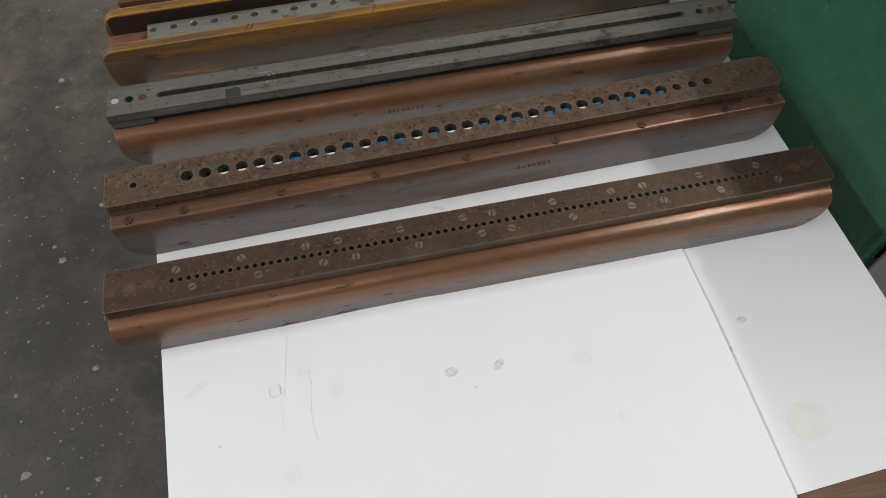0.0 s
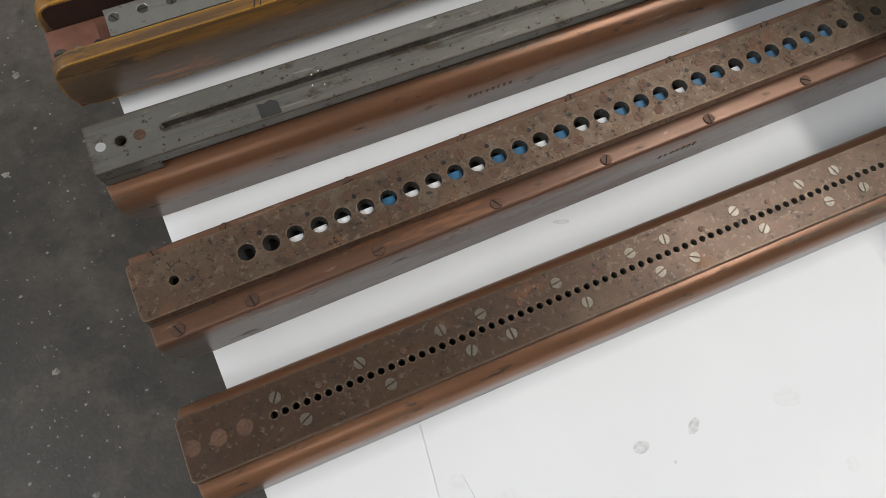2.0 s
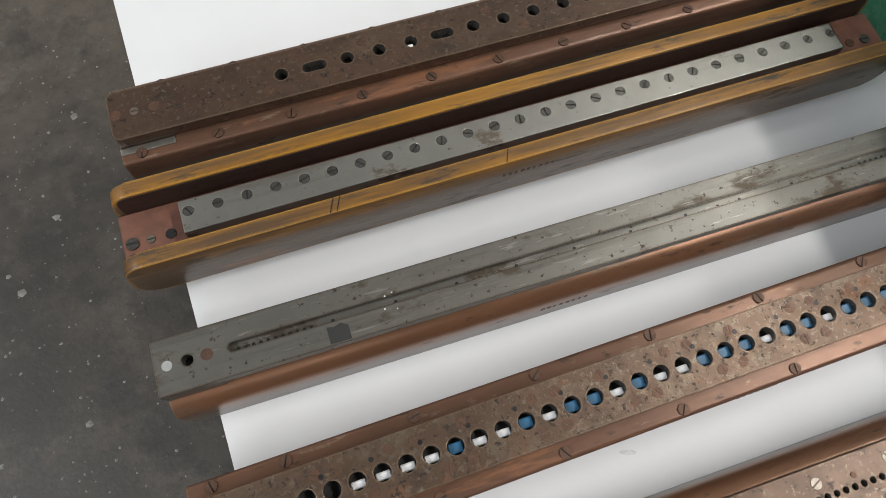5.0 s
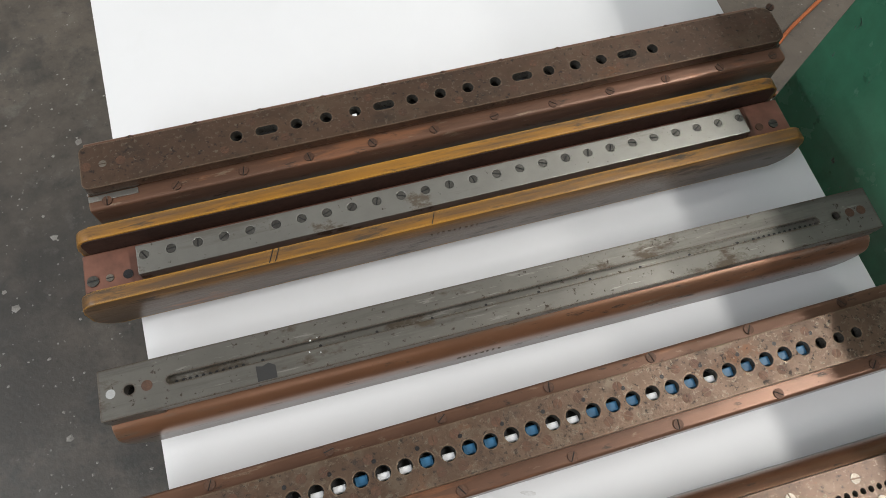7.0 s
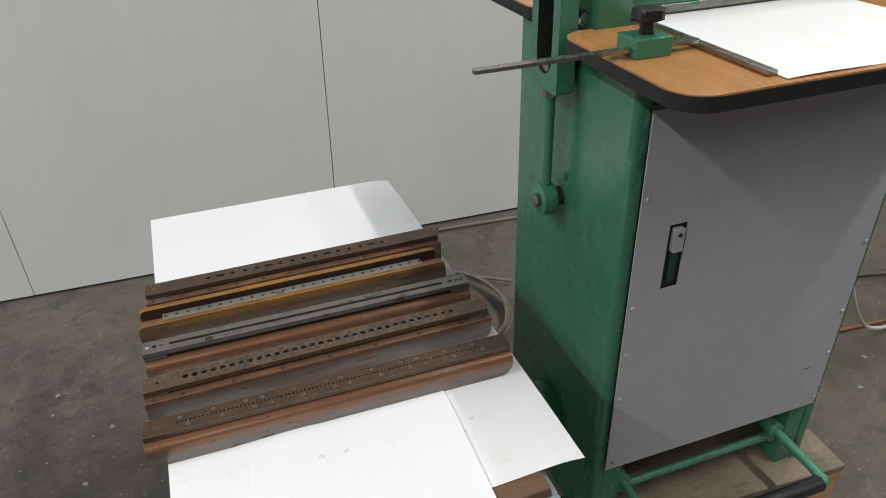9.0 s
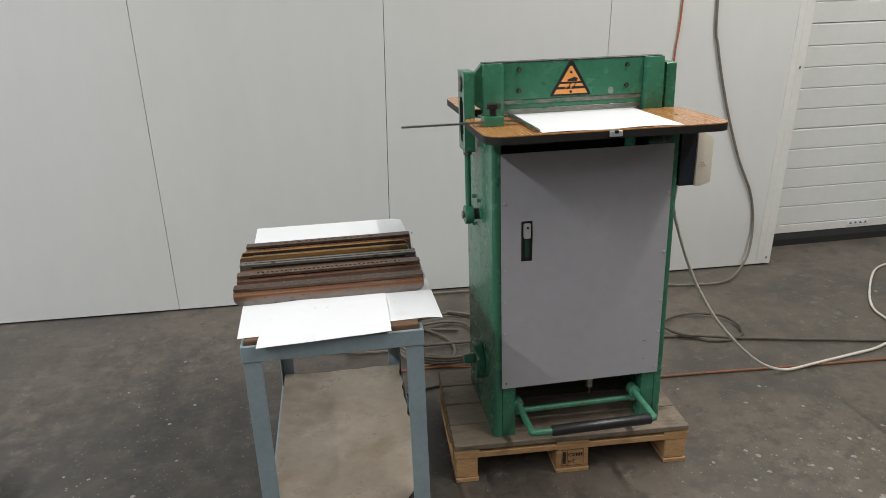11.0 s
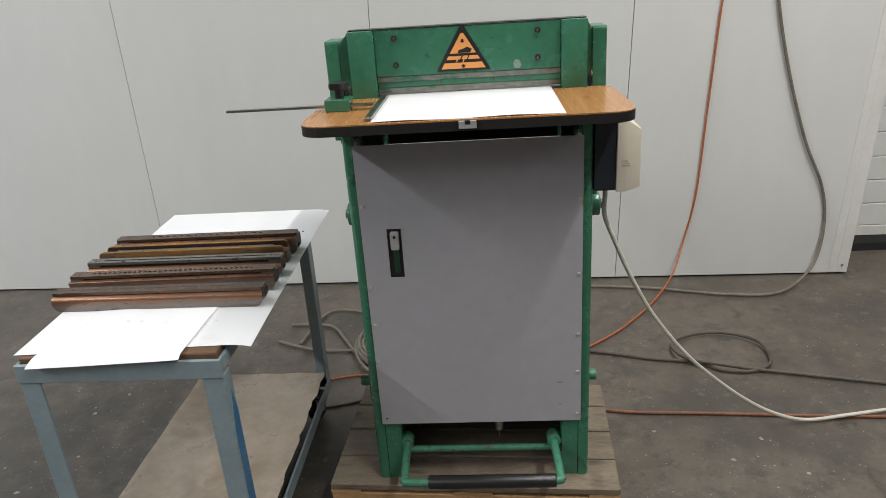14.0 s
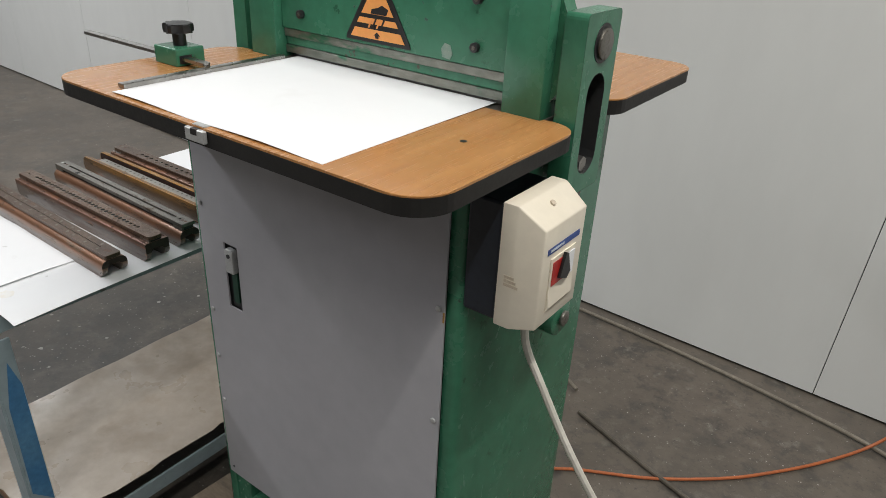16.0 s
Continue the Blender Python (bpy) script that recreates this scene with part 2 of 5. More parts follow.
M_WALL = surface("grey_panel_paint", (0.70, 0.71, 0.70), (0.67, 0.68, 0.67), 1.2, 0.45, bump=0.05, bump_scale=90, mottle=0.03, stretch=(1, 1, 0.35),
                 stain=(0.655, 0.662, 0.65), stain_scale=2.2, stain_at=0.62, stain_soft=0.2)
M_TRIM = surface("white_trim_metal", (0.76, 0.76, 0.74), (0.7, 0.7, 0.68), 3, 0.4, mottle=0.06)
M_DOOR = surface("door_panel_paint", (0.76, 0.78, 0.77), (0.72, 0.74, 0.73), 2, 0.42, bump=0.05, bump_scale=300, mottle=0.04)
# real rubber, and also the black put where grooves lie in shade
M_DARK = surface("black_rubber_and_shade", (0.012, 0.013, 0.015), (0.02, 0.02, 0.02), 12, 0.6, bump=0.1)
M_GAP = surface("dark_joint", (0.03, 0.03, 0.03), None, 5, 0.8)
M_CEIL = surface("ceiling_sheet", (0.42, 0.42, 0.41), None, 1, 0.7)
M_FARWALL = surface("far_hall_wall", (0.26, 0.26, 0.25), (0.21, 0.21, 0.20), 0.6, 0.6, mottle=0.2)
M_GREEN = surface("green_machine_paint", (0.040, 0.166, 0.097), (0.048, 0.188, 0.112), 5, 0.25, bump=0.12, bump_scale=120, mottle=0.16,
                  stain=(0.024, 0.10, 0.058), stain_scale=26, stain_at=0.67, stain_soft=0.02, speck=(0.012, 0.02, 0.016), speck_scale=45, speck_at=0.08,
                  layers=[((0.020, 0.105, 0.060), 7, (1, 1, 0.4), 0.56, 0.2, None), ((0.10, 0.22, 0.155), 40, (1, 1, 0.3), 0.66, 0.05, 0.5), ((0.014, 0.030, 0.022), 75, (1, 1, 0.6), 0.655, 0.03, 0.5)],
                  edge=((0.020, 0.060, 0.040), 0.003, 0.35))
M_GREEN_WORN = surface("worn_green_paint", (0.06, 0.24, 0.145), (0.05, 0.19, 0.115), 8, 0.45, bump=0.25, bump_scale=160, mottle=0.3,
                       stain=(0.10, 0.075, 0.055), stain_scale=60, stain_at=0.6, stain_soft=0.03)
M_STRIP = surface("scraped_steel_strip", (0.33, 0.32, 0.28), (0.20, 0.22, 0.19), 14, 0.38, 0.7, mottle=0.35, stretch=(0.4, 1, 1),
                  stain=(0.05, 0.19, 0.11), stain_scale=16, stain_at=0.52, stain_soft=0.06)
M_PANEL = surface("grey_panel_lacquer", (0.395, 0.392, 0.420), (0.370, 0.367, 0.394), 3, 0.36, bump=0.05, bump_scale=400, mottle=0.06,
                  speck=(0.16, 0.15, 0.14), speck_scale=14, speck_at=0.035)
M_LAMINATE = surface("wood_laminate", (0.46, 0.222, 0.078), (0.385, 0.175, 0.057), 5, 0.26, mottle=0.1, stretch=(9, 0.5, 1), bump=0.04, bump_scale=60, coat=0.2)
M_BLACK = surface("black_plastic", (0.012, 0.012, 0.013), (0.018, 0.018, 0.02), 20, 0.38)
M_EDGE = surface("black_edge_band", (0.006, 0.006, 0.006), (0.012, 0.011, 0.010), 30, 0.6, bump=0.15)
M_STEEL = surface("bright_steel", (0.45, 0.44, 0.42), (0.34, 0.33, 0.31), 30, 0.3, 1.0, mottle=0.2, bump=0.06)
M_DULL = surface("dull_steel", (0.215, 0.206, 0.184), (0.172, 0.166, 0.150), 7, 0.36, 0.6, mottle=0.14, bump=0.05, bump_scale=500, rough_var=0.06, worn_edge=0.0009,
                 layers=[((0.110, 0.104, 0.092), 55, (0.07, 1, 1), 0.50, 0.14, None), ((0.088, 0.070, 0.051), 34, (0.5, 1, 1), 0.57, 0.07, 0.5),
                         ((0.058, 0.044, 0.034), 200, (1, 1, 1), 0.60, 0.05, 0.55), ((0.30, 0.29, 0.265), 320, (0.1, 1, 1), 0.60, 0.06, None)],
                 edge=((0.085, 0.055, 0.032), 0.0026, 0.16))
M_PLATE = surface("stained_die_steel", (0.112, 0.068, 0.046), (0.080, 0.051, 0.037), 9, 0.31, 0.5, worn_edge=0.0011, mottle=0.2, bump=0.07, bump_scale=600, rough_var=0.08,
                  layers=[((0.150, 0.112, 0.078), 16, (0.6, 1, 1), 0.57, 0.2, 0.26), ((0.062, 0.043, 0.033), 48, (0.7, 1, 1), 0.52, 0.2, 0.40),
                          ((0.150, 0.070, 0.036), 38, (0.6, 1, 1), 0.61, 0.09, 0.45), ((0.040, 0.030, 0.025), 260, (1, 1, 1), 0.57, 0.08, 0.5), ((0.22, 0.18, 0.135), 330, (1, 1, 1), 0.58, 0.08, 0.26)],
                  edge=((0.24, 0.175, 0.12), 0.0022, 0.22))
M_PLATE_RUST = surface("rusty_die_steel", (0.158, 0.104, 0.072), (0.116, 0.074, 0.052), 12, 0.34, 0.5, worn_edge=0.0011, mottle=0.25, bump=0.14, bump_scale=520, rough_var=0.08,
                       layers=[((0.205, 0.165, 0.122), 34, (0.8, 1, 1), 0.53, 0.2, 0.28), ((0.165, 0.078, 0.042), 46, (0.8, 1, 1), 0.56, 0.12, 0.5), ((0.070, 0.046, 0.034), 70, (1, 1, 1), 0.52, 0.2, 0.46),
                               ((0.038, 0.028, 0.023), 280, (1, 1, 1), 0.56, 0.07, 0.55), ((0.27, 0.225, 0.17), 310, (1, 1, 1), 0.57, 0.08, 0.25)],
                       edge=((0.25, 0.175, 0.115), 0.0022, 0.22))
M_COPPER = surface("coppery_bar_steel", (0.255, 0.124, 0.068), (0.185, 0.091, 0.052), 9, 0.30, 0.45, mottle=0.14, bump=0.10, bump_scale=140, stretch=(0.4, 1, 1), rough_var=0.06,
                   # lower flank greyed: bare steel plus the white paper's reflection put into the colour
                   low=((0.205, 0.180, 0.165), 0.012, 0.025, 0.014),
                   layers=[((0.115, 0.070, 0.050), 26, (0.2, 1, 1), 0.51, 0.18, 0.36), ((0.185, 0.135, 0.100), 42, (0.25, 1, 1), 0.57, 0.07, 0.27),
                           ((0.065, 0.045, 0.035), 140, (0.6, 1, 1), 0.60, 0.07, 0.45), ((0.36, 0.26, 0.185), 220, (0.4, 1, 1), 0.63, 0.04, 0.24)],
                   edge=((0.30, 0.21, 0.15), 0.002, 0.25))
M_BROWN = surface("brown_bar_paint", (0.208, 0.110, 0.071), (0.155, 0.083, 0.056), 8, 0.31, 0.4, mottle=0.14, bump=0.10, bump_scale=160, stretch=(0.5, 1, 1), rough_var=0.06,
                  # grey low down, the paper's reflection mixed into the steel tone
                  low=((0.185, 0.160, 0.148), 0.029, 0.036, 0.006),
                  layers=[((0.110, 0.064, 0.046), 30, (0.25, 1, 1), 0.51, 0.18, 0.4), ((0.29, 0.135, 0.075), 40, (0.3, 1, 1), 0.57, 0.06, 0.34),
                          ((0.060, 0.042, 0.033), 130, (0.6, 1, 1), 0.60, 0.07, 0.48), ((0.29, 0.205, 0.145), 170, (0.4, 1, 1), 0.61, 0.05, 0.27)],
                  edge=((0.30, 0.20, 0.13), 0.0022, 0.25))
M_TROUGH = surface("red_brown_primer", (0.200, 0.088, 0.060), (0.150, 0.066, 0.045), 14, 0.5, mottle=0.3, stain=(0.1, 0.06, 0.045), stain_scale=40, stain_at=0.65)
# red-brown with the shade inside the trough put into the colour
M_MAROON_SHADED = surface("shaded_red_brown_paint", (0.038, 0.016, 0.010), (0.028, 0.013, 0.009), 14, 0.6, mottle=0.3, bump=0.2)
M_YELLOW = surface("worn_yellow_paint", (0.34, 0.160, 0.022), (0.22, 0.102, 0.019), 9, 0.34, mottle=0.15, bump=0.2, bump_scale=240, stretch=(0.35, 1, 1), rough_var=0.08,
                   low=((0.105, 0.068, 0.040), 0.036, 0.053, 0.020),
                   layers=[((0.095, 0.054, 0.026), 34, (0.22, 1, 1), 0.48, 0.11, 0.42), ((0.30, 0.115, 0.035), 50, (0.4, 1, 1), 0.60, 0.07, None),
                           ((0.050, 0.034, 0.022), 120, (0.6, 1, 1), 0.56, 0.09, 0.5)],
                   edge=((0.50, 0.255, 0.030), 0.0034, 0.2))
M_BORE = surface("bored_hole_wall", (0.20, 0.19, 0.17), (0.12, 0.11, 0.095), 160, 0.3, 0.7, mottle=0.3)
# dark colour for the right end faces of the bars
M_DARK_END = surface("dark_bar_end", (0.030, 0.022, 0.018), (0.050, 0.036, 0.028), 60, 0.5, 0.3, mottle=0.4, bump=0.2)
M_ALU = surface("scuffed_strip_metal", (0.36, 0.355, 0.33), (0.30, 0.292, 0.268), 9, 0.32, 0.8, worn_edge=0.0011, mottle=0.1, bump=0.05, bump_scale=500, rough_var=0.06,
                layers=[((0.165, 0.135, 0.105), 26, (0.7, 1, 1), 0.60, 0.04, 0.45), ((0.24, 0.225, 0.20), 70, (0.1, 1, 1), 0.56, 0.12, None), ((0.10, 0.085, 0.07), 240, (1, 1, 1), 0.645, 0.04, 0.5)],
                edge=((0.48, 0.47, 0.45), 0.0016, 0.25))
M_SCREW = surface("pale_screw_metal", (0.27, 0.245, 0.205), (0.19, 0.17, 0.14), 80, 0.35, 0.7, mottle=0.3)
M_SCREW_BROWN = surface("rusty_screw", (0.16, 0.085, 0.055), (0.10, 0.06, 0.045), 90, 0.5, 0.5, mottle=0.4)
M_SCREW_DARK = surface("dark_screw", (0.17, 0.165, 0.15), (0.10, 0.095, 0.088), 90, 0.36, 0.8, mottle=0.4)
M_PAPER = surface("white_paper", (0.79, 0.803, 0.828), (0.775, 0.788, 0.814), 3, 0.55, mottle=0.012, stain=(0.755, 0.766, 0.785), stain_scale=9, stain_at=0.66, stain_soft=0.1)
M_BLUE = surface("blue_plastic", (0.035, 0.15, 0.29), None, 20, 0.4)
M_CREAM = surface("cream_plastic", (0.76, 0.70, 0.59), (0.72, 0.66, 0.55), 6, 0.38, mottle=0.05, stain=(0.55, 0.49, 0.40), stain_scale=18, stain_at=0.7, stain_soft=0.08)
M_NAVY = surface("dark_navy_casting", (0.012, 0.016, 0.024), (0.016, 0.02, 0.03), 10, 0.4, bump=0.1)
M_ORANGE = surface("orange_decal", (0.86, 0.36, 0.10), (0.82, 0.34, 0.09), 30, 0.45, mottle=0.06)
M_FRAME = surface("blue_grey_frame_paint", (0.27, 0.34, 0.37), (0.235, 0.30, 0.33), 6, 0.38, mottle=0.12, bump=0.1,
                  stain=(0.14, 0.15, 0.15), stain_scale=20, stain_at=0.68, stain_soft=0.05, speck=(0.04, 0.04, 0.04), speck_scale=60, speck_at=0.07)
M_BLUEPAINT = surface("bright_blue_paint", (0.045, 0.16, 0.33), (0.08, 0.21, 0.36), 10, 0.4)
M_BOARD = surface("trolley_wood", (0.18, 0.098, 0.052), (0.11, 0.062, 0.036), 9, 0.6, mottle=0.4, stretch=(0.5, 6, 6), bump=0.3)
M_KRAFT = surface("brown_shelf_board", (0.35, 0.295, 0.235), (0.28, 0.23, 0.178), 2.5, 0.3, mottle=0.22, stain=(0.20, 0.155, 0.11), stain_scale=5, stain_at=0.56, stain_soft=0.15)
M_PINE = surface("pallet_pine", (0.56, 0.34, 0.165), (0.43, 0.25, 0.115), 6, 0.7, mottle=0.35, stretch=(1, 1, 7), bump=0.35, bump_scale=120, stain=(0.24, 0.145, 0.075), stain_scale=8, stain_at=0.64)
M_DECK = surface("grimy_pallet_deck", (0.225, 0.180, 0.132), (0.170, 0.135, 0.100), 5, 0.6, mottle=0.3, stretch=(1, 4, 4), bump=0.4, bump_scale=120,
                 stain=(0.075, 0.062, 0.050), stain_scale=7, stain_at=0.54, stain_soft=0.18)
M_INK = surface("burnt_stamp", (0.05, 0.025, 0.012), None, 40, 0.8)
M_GREYMACH = surface("grey_machine_paint", (0.36, 0.38, 0.37), (0.33, 0.35, 0.34), 5, 0.4, mottle=0.08)
M_TEAL = surface("teal_machine_paint", (0.006, 0.12, 0.085), (0.01, 0.14, 0.10), 6, 0.4, mottle=0.15)
M_WEAR = surface("rubbed_pale_paint", (0.30, 0.36, 0.32), (0.16, 0.27, 0.21), 70, 0.5, mottle=0.3)
M_ZINC = surface("zinc_latch", (0.52, 0.53, 0.53), (0.44, 0.45, 0.45), 40, 0.38, 0.35, mottle=0.15)
M_STAMPED = surface("stamped_shade", (0.105, 0.068, 0.046), (0.085, 0.055, 0.038), 60, 0.5, 0.3)
M_PRINT = surface("worn_print", (0.50, 0.41, 0.31), (0.62, 0.54, 0.43), 90, 0.5)
M_LEVER = surface("dark_green_lever", (0.010, 0.055, 0.034), None, 12, 0.4)
M_HOSE = surface("greyish_hose", (0.215, 0.19, 0.15), (0.145, 0.127, 0.10), 20, 0.55, mottle=0.3)
M_HOSE_DARK = surface("dark_hose", (0.075, 0.065, 0.05), (0.11, 0.095, 0.075), 14, 0.55, mottle=0.3)
M_ORANGE_CABLE = surface("orange_cable", (0.46, 0.13, 0.04), (0.36, 0.1, 0.035), 15, 0.5, mottle=0.2)
M_RUST_CABLE = surface("grimy_orange_cable", (0.27, 0.105, 0.05), (0.20, 0.085, 0.045), 15, 0.55, mottle=0.3)
M_WHITE_CABLE = surface("white_cable", (0.68, 0.66, 0.6), (0.58, 0.56, 0.5), 12, 0.45, mottle=0.12)
M_RED = surface("red_plastic", (0.5, 0.03, 0.025), None, 20, 0.4)
M_STRIPE = surface("blue_label", (0.04, 0.09, 0.32), None, 20, 0.45)
M_WHITEINK = surface("pale_lettering", (0.6, 0.65, 0.75), None, 20, 0.5)
M_SMUDGE = surface("finger_smudge", (0.52, 0.525, 0.53), (0.77, 0.78, 0.80), 320, 0.6, mottle=0.15)
M_GRIME = surface("faint_smudge", (0.735, 0.746, 0.768), (0.785, 0.796, 0.82), 260, 0.55, mottle=0.02)
M_YELLOWISH = surface("yellowish_stain", (0.765, 0.742, 0.69), (0.78, 0.785, 0.79), 90, 0.55, mottle=0.02)


def floor_material():
    m = surface("stained_concrete", (0.128, 0.108, 0.088), (0.102, 0.086, 0.071), 1.6, 0.48, bump=0.25, bump_scale=130, mottle=0.22, rough_var=0.1,
                stain=(0.040, 0.038, 0.035), stain_scale=1.4, stain_at=0.50, stain_soft=0.22, stain_rough=0.45,
                layers=[((0.062, 0.056, 0.049), 13, (1, 1, 1), 0.50, 0.14, 0.42), ((0.145, 0.132, 0.114), 19, (1, 1, 1), 0.57, 0.14, None),
                        ((0.058, 0.052, 0.045), 60, (1, 1, 1), 0.58, 0.12, None), ((0.26, 0.245, 0.22), 95, (1, 1, 1), 0.64, 0.05, None)],
                speck=(0.40, 0.385, 0.36), speck_scale=52, speck_at=0.13)
    # darker colour spread round a point left of the trolley, ragged at its rim
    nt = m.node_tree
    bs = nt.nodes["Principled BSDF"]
    plain_floor = bs.inputs["Base Color"].links[0].from_socket
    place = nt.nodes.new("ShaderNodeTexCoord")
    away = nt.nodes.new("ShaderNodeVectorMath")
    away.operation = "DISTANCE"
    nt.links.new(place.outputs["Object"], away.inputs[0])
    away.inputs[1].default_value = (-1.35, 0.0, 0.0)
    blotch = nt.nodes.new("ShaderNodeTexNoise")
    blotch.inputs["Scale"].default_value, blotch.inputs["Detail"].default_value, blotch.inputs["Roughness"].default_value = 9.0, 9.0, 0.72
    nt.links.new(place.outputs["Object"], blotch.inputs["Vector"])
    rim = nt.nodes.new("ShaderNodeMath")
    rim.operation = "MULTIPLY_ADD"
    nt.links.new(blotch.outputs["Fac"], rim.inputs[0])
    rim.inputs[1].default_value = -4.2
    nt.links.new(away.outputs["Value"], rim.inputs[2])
    darkened = nt.nodes.new("ShaderNodeMapRange")
    nt.links.new(rim.outputs[0], darkened.inputs["Value"])
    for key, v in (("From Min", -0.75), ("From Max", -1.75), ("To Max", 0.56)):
        darkened.inputs[key].default_value = v
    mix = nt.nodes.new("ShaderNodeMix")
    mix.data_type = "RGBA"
    nt.links.new(darkened.outputs[0], mix.inputs[0])
    nt.links.new(plain_floor, mix.inputs[6])
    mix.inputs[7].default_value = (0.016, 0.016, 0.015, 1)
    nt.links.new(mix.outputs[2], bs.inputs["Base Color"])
    return m


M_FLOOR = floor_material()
M_CHIP = surface("plaster_crumb", (0.36, 0.345, 0.32), (0.24, 0.225, 0.205), 60, 0.8, mottle=0.3)


# ---- the hall ----
def wall_y(x):
    return 1.640 - 0.036 * x


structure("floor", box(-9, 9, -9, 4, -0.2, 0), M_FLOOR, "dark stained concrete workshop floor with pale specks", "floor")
# unseen ceiling and outer walls, added to enclose and bounce the lamplight
structure("ceiling", box(-9, 9, -9, 4, 5.0, 5.2), M_CEIL, "unseen pale ceiling added to close the hall", "ceiling")
structure("wall_west", box(-9.2, -9, -9, 4, -0.2, 5.2), M_FARWALL, "unseen grey wall added to close the hall", "wall")
structure("wall_east", box(9, 9.2, -9, 4, -0.2, 5.2), M_FARWALL, "unseen grey wall added to close the hall", "wall")
structure("wall_south", box(-9.2, 9.2, -9.2, -9, -0.2, 5.2), M_FARWALL, "unseen grey wall added to close the hall", "wall")
structure("wall_behind_door", box(-9.2, 9.2, 4, 4.2, -0.2, 5.2), M_FARWALL, "unseen grey wall added to close the hall", "wall")

partition = tagged(new("wall_north"), "light grey sandwich-panel partition with thin dark joints", "wall", kind="structure")
joints = [-9.0, -7.13, -6.0, -4.87, -3.74, -2.50, -1.363, -0.224, 0.916, 1.945]
tilt = math.degrees(math.atan(-0.036))
leans = [0.0, 0.0, 0.0, 0.0, 0.0, 0.0, 0.0, 0.03, 0.035, 0.05]
for k in range(len(joints) - 1):
    a, w, la, lb = joints[k], joints[k + 1] - joints[k], leans[k], leans[k + 1]
    bm = prism([(0.0011, 0.010), (w - 0.0011, 0.010), (w - 0.0011 + lb * 4.98, 4.99), (0.0011 + la * 4.98, 4.99)], 0.0, 0.08, "y")
    ob = part("panel", bm, M_WALL, partition)
    ob.matrix_basis = pose(a, wall_y(a), 0, 0, 0, tilt)
bm = box(-9.0, 1.935, 0.02, 0.06, 0.0, 4.98)
ob = part("joint_backing", bm, M_GAP, partition, "dark joint behind the panels")
ob.matrix_basis = pose(0, wall_y(0), 0, 0, 0, tilt)
# edge trim of the partition, with rivets
edge = tagged(new("trim_1"), "white metal corner trim on the partition's end", "trim", kind="structure")
edge.matrix_basis = pose(1.9475, wall_y(1.9475), 0, 0, 0, tilt) @ pose(0, 0, 0, 0, 2.86, 0)
part("corner_strip", box(0.0, 0.05, -0.004, 0.10, 0.012, 4.98, 0.002, 1), M_TRIM, edge)
part("corner_strip", box(-0.035, 0.0, -0.004, -0.001, 0.012, 4.98), M_TRIM, edge)
for z in (0.05, 1.13, 2.2, 3.3):
    part("rivet", rod((0.022, -0.004, z), (0.022, -0.008, z), 0.006, 10, 0.0015), M_STEEL, edge, smooth=True)
# the outside wall that holds the sectional door
structure("wall_door_side", box(-9, 2.10, 2.06, 2.2, 0, 5.0), M_WALL, "light grey wall behind the partition", "wall")
structure("wall_over_door", box(2.10, 6.0, 2.06, 2.2, 3.4, 5.0), M_WALL, "light grey wall over the sectional door", "wall")
structure("wall_beside_door", box(6.0, 9.0, 2.06, 2.2, 0, 5.0), M_WALL, "light grey wall beside the sectional door", "wall")


def sectional_door():
    door = tagged(new("door_1"), "white ribbed sectional door, closed, with a black rubber seal", "door", kind="structure")
    y, rib = 1.86, 0.1204
    z = 0.132
    for s in range(5):
        for k in range(5):
            z0 = z + (s * 5 + k) * rib
            gap = 0.003 if k == 0 else 0.0
            out = [(y, z0 + gap), (y, z0 + rib - 0.009), (y + 0.006, z0 + rib - 0.005), (y + 0.006, z0 + rib), (y + 0.05, z0 + rib), (y + 0.05, z0 + gap)]
            part("slat", prism(out, 2.0, 6.0, "x"), M_DOOR, door)
    part("bottom_rail", box(2.0, 6.0, y - 0.004, y + 0.05, 0.078, 0.130, 0.002, 1), M_TRIM, door, "grey aluminium bottom rail")
    part("seal", prism([(y - 0.020, 0.0), (y + 0.05, 0.0), (y + 0.05, 0.076), (y - 0.002, 0.076), (y - 0.016, 0.04)], 2.0, 6.0, "x"), M_DARK, door, "black rubber seal")
    tag = part("notice", box(2.71, 2.865, y - 0.0062, y - 0.0045, 0.096, 0.127), M_PAPER, door, "small white notice with dark marks")
    for k in range(4):
        part("marking", prism([(2.725 + k * 0.035, 0.104), (2.745 + k * 0.035, 0.104), (2.735 + k * 0.035, 0.117)], y - 0.0075, y - 0.0064, "y"), M_DULL, tag)
    return door


sectional_door()

# fixture bodies added out of view around each lamp
for lx, ly, lz, length, power, tone in LAMPS:
    fixture = thing("ceiling_light", "unseen long white batten light added under the ceiling", "lamp", "hall lights", pose(lx, ly, lz))
    part("housing", prism([(-0.13, 0.012), (0.13, 0.012), (0.05, 0.09), (-0.05, 0.09)], -length / 2, length / 2, "y"), M_TRIM, fixture)
    for s in (-1, 1):
        part("hanger", rod((0, s * length * 0.35, 0.09), (0, s * length * 0.35, 5.0 - lz), 0.004, 8), M_STEEL, fixture)
    lamp = bpy.data.lights.new("tube_light", "AREA")
    lamp.shape, lamp.size, lamp.size_y, lamp.energy = "RECTANGLE", 0.10, length, power
    lamp.color = tone
    ob = new("tube_light", lamp)
    ob.matrix_basis = pose(lx, ly, lz)


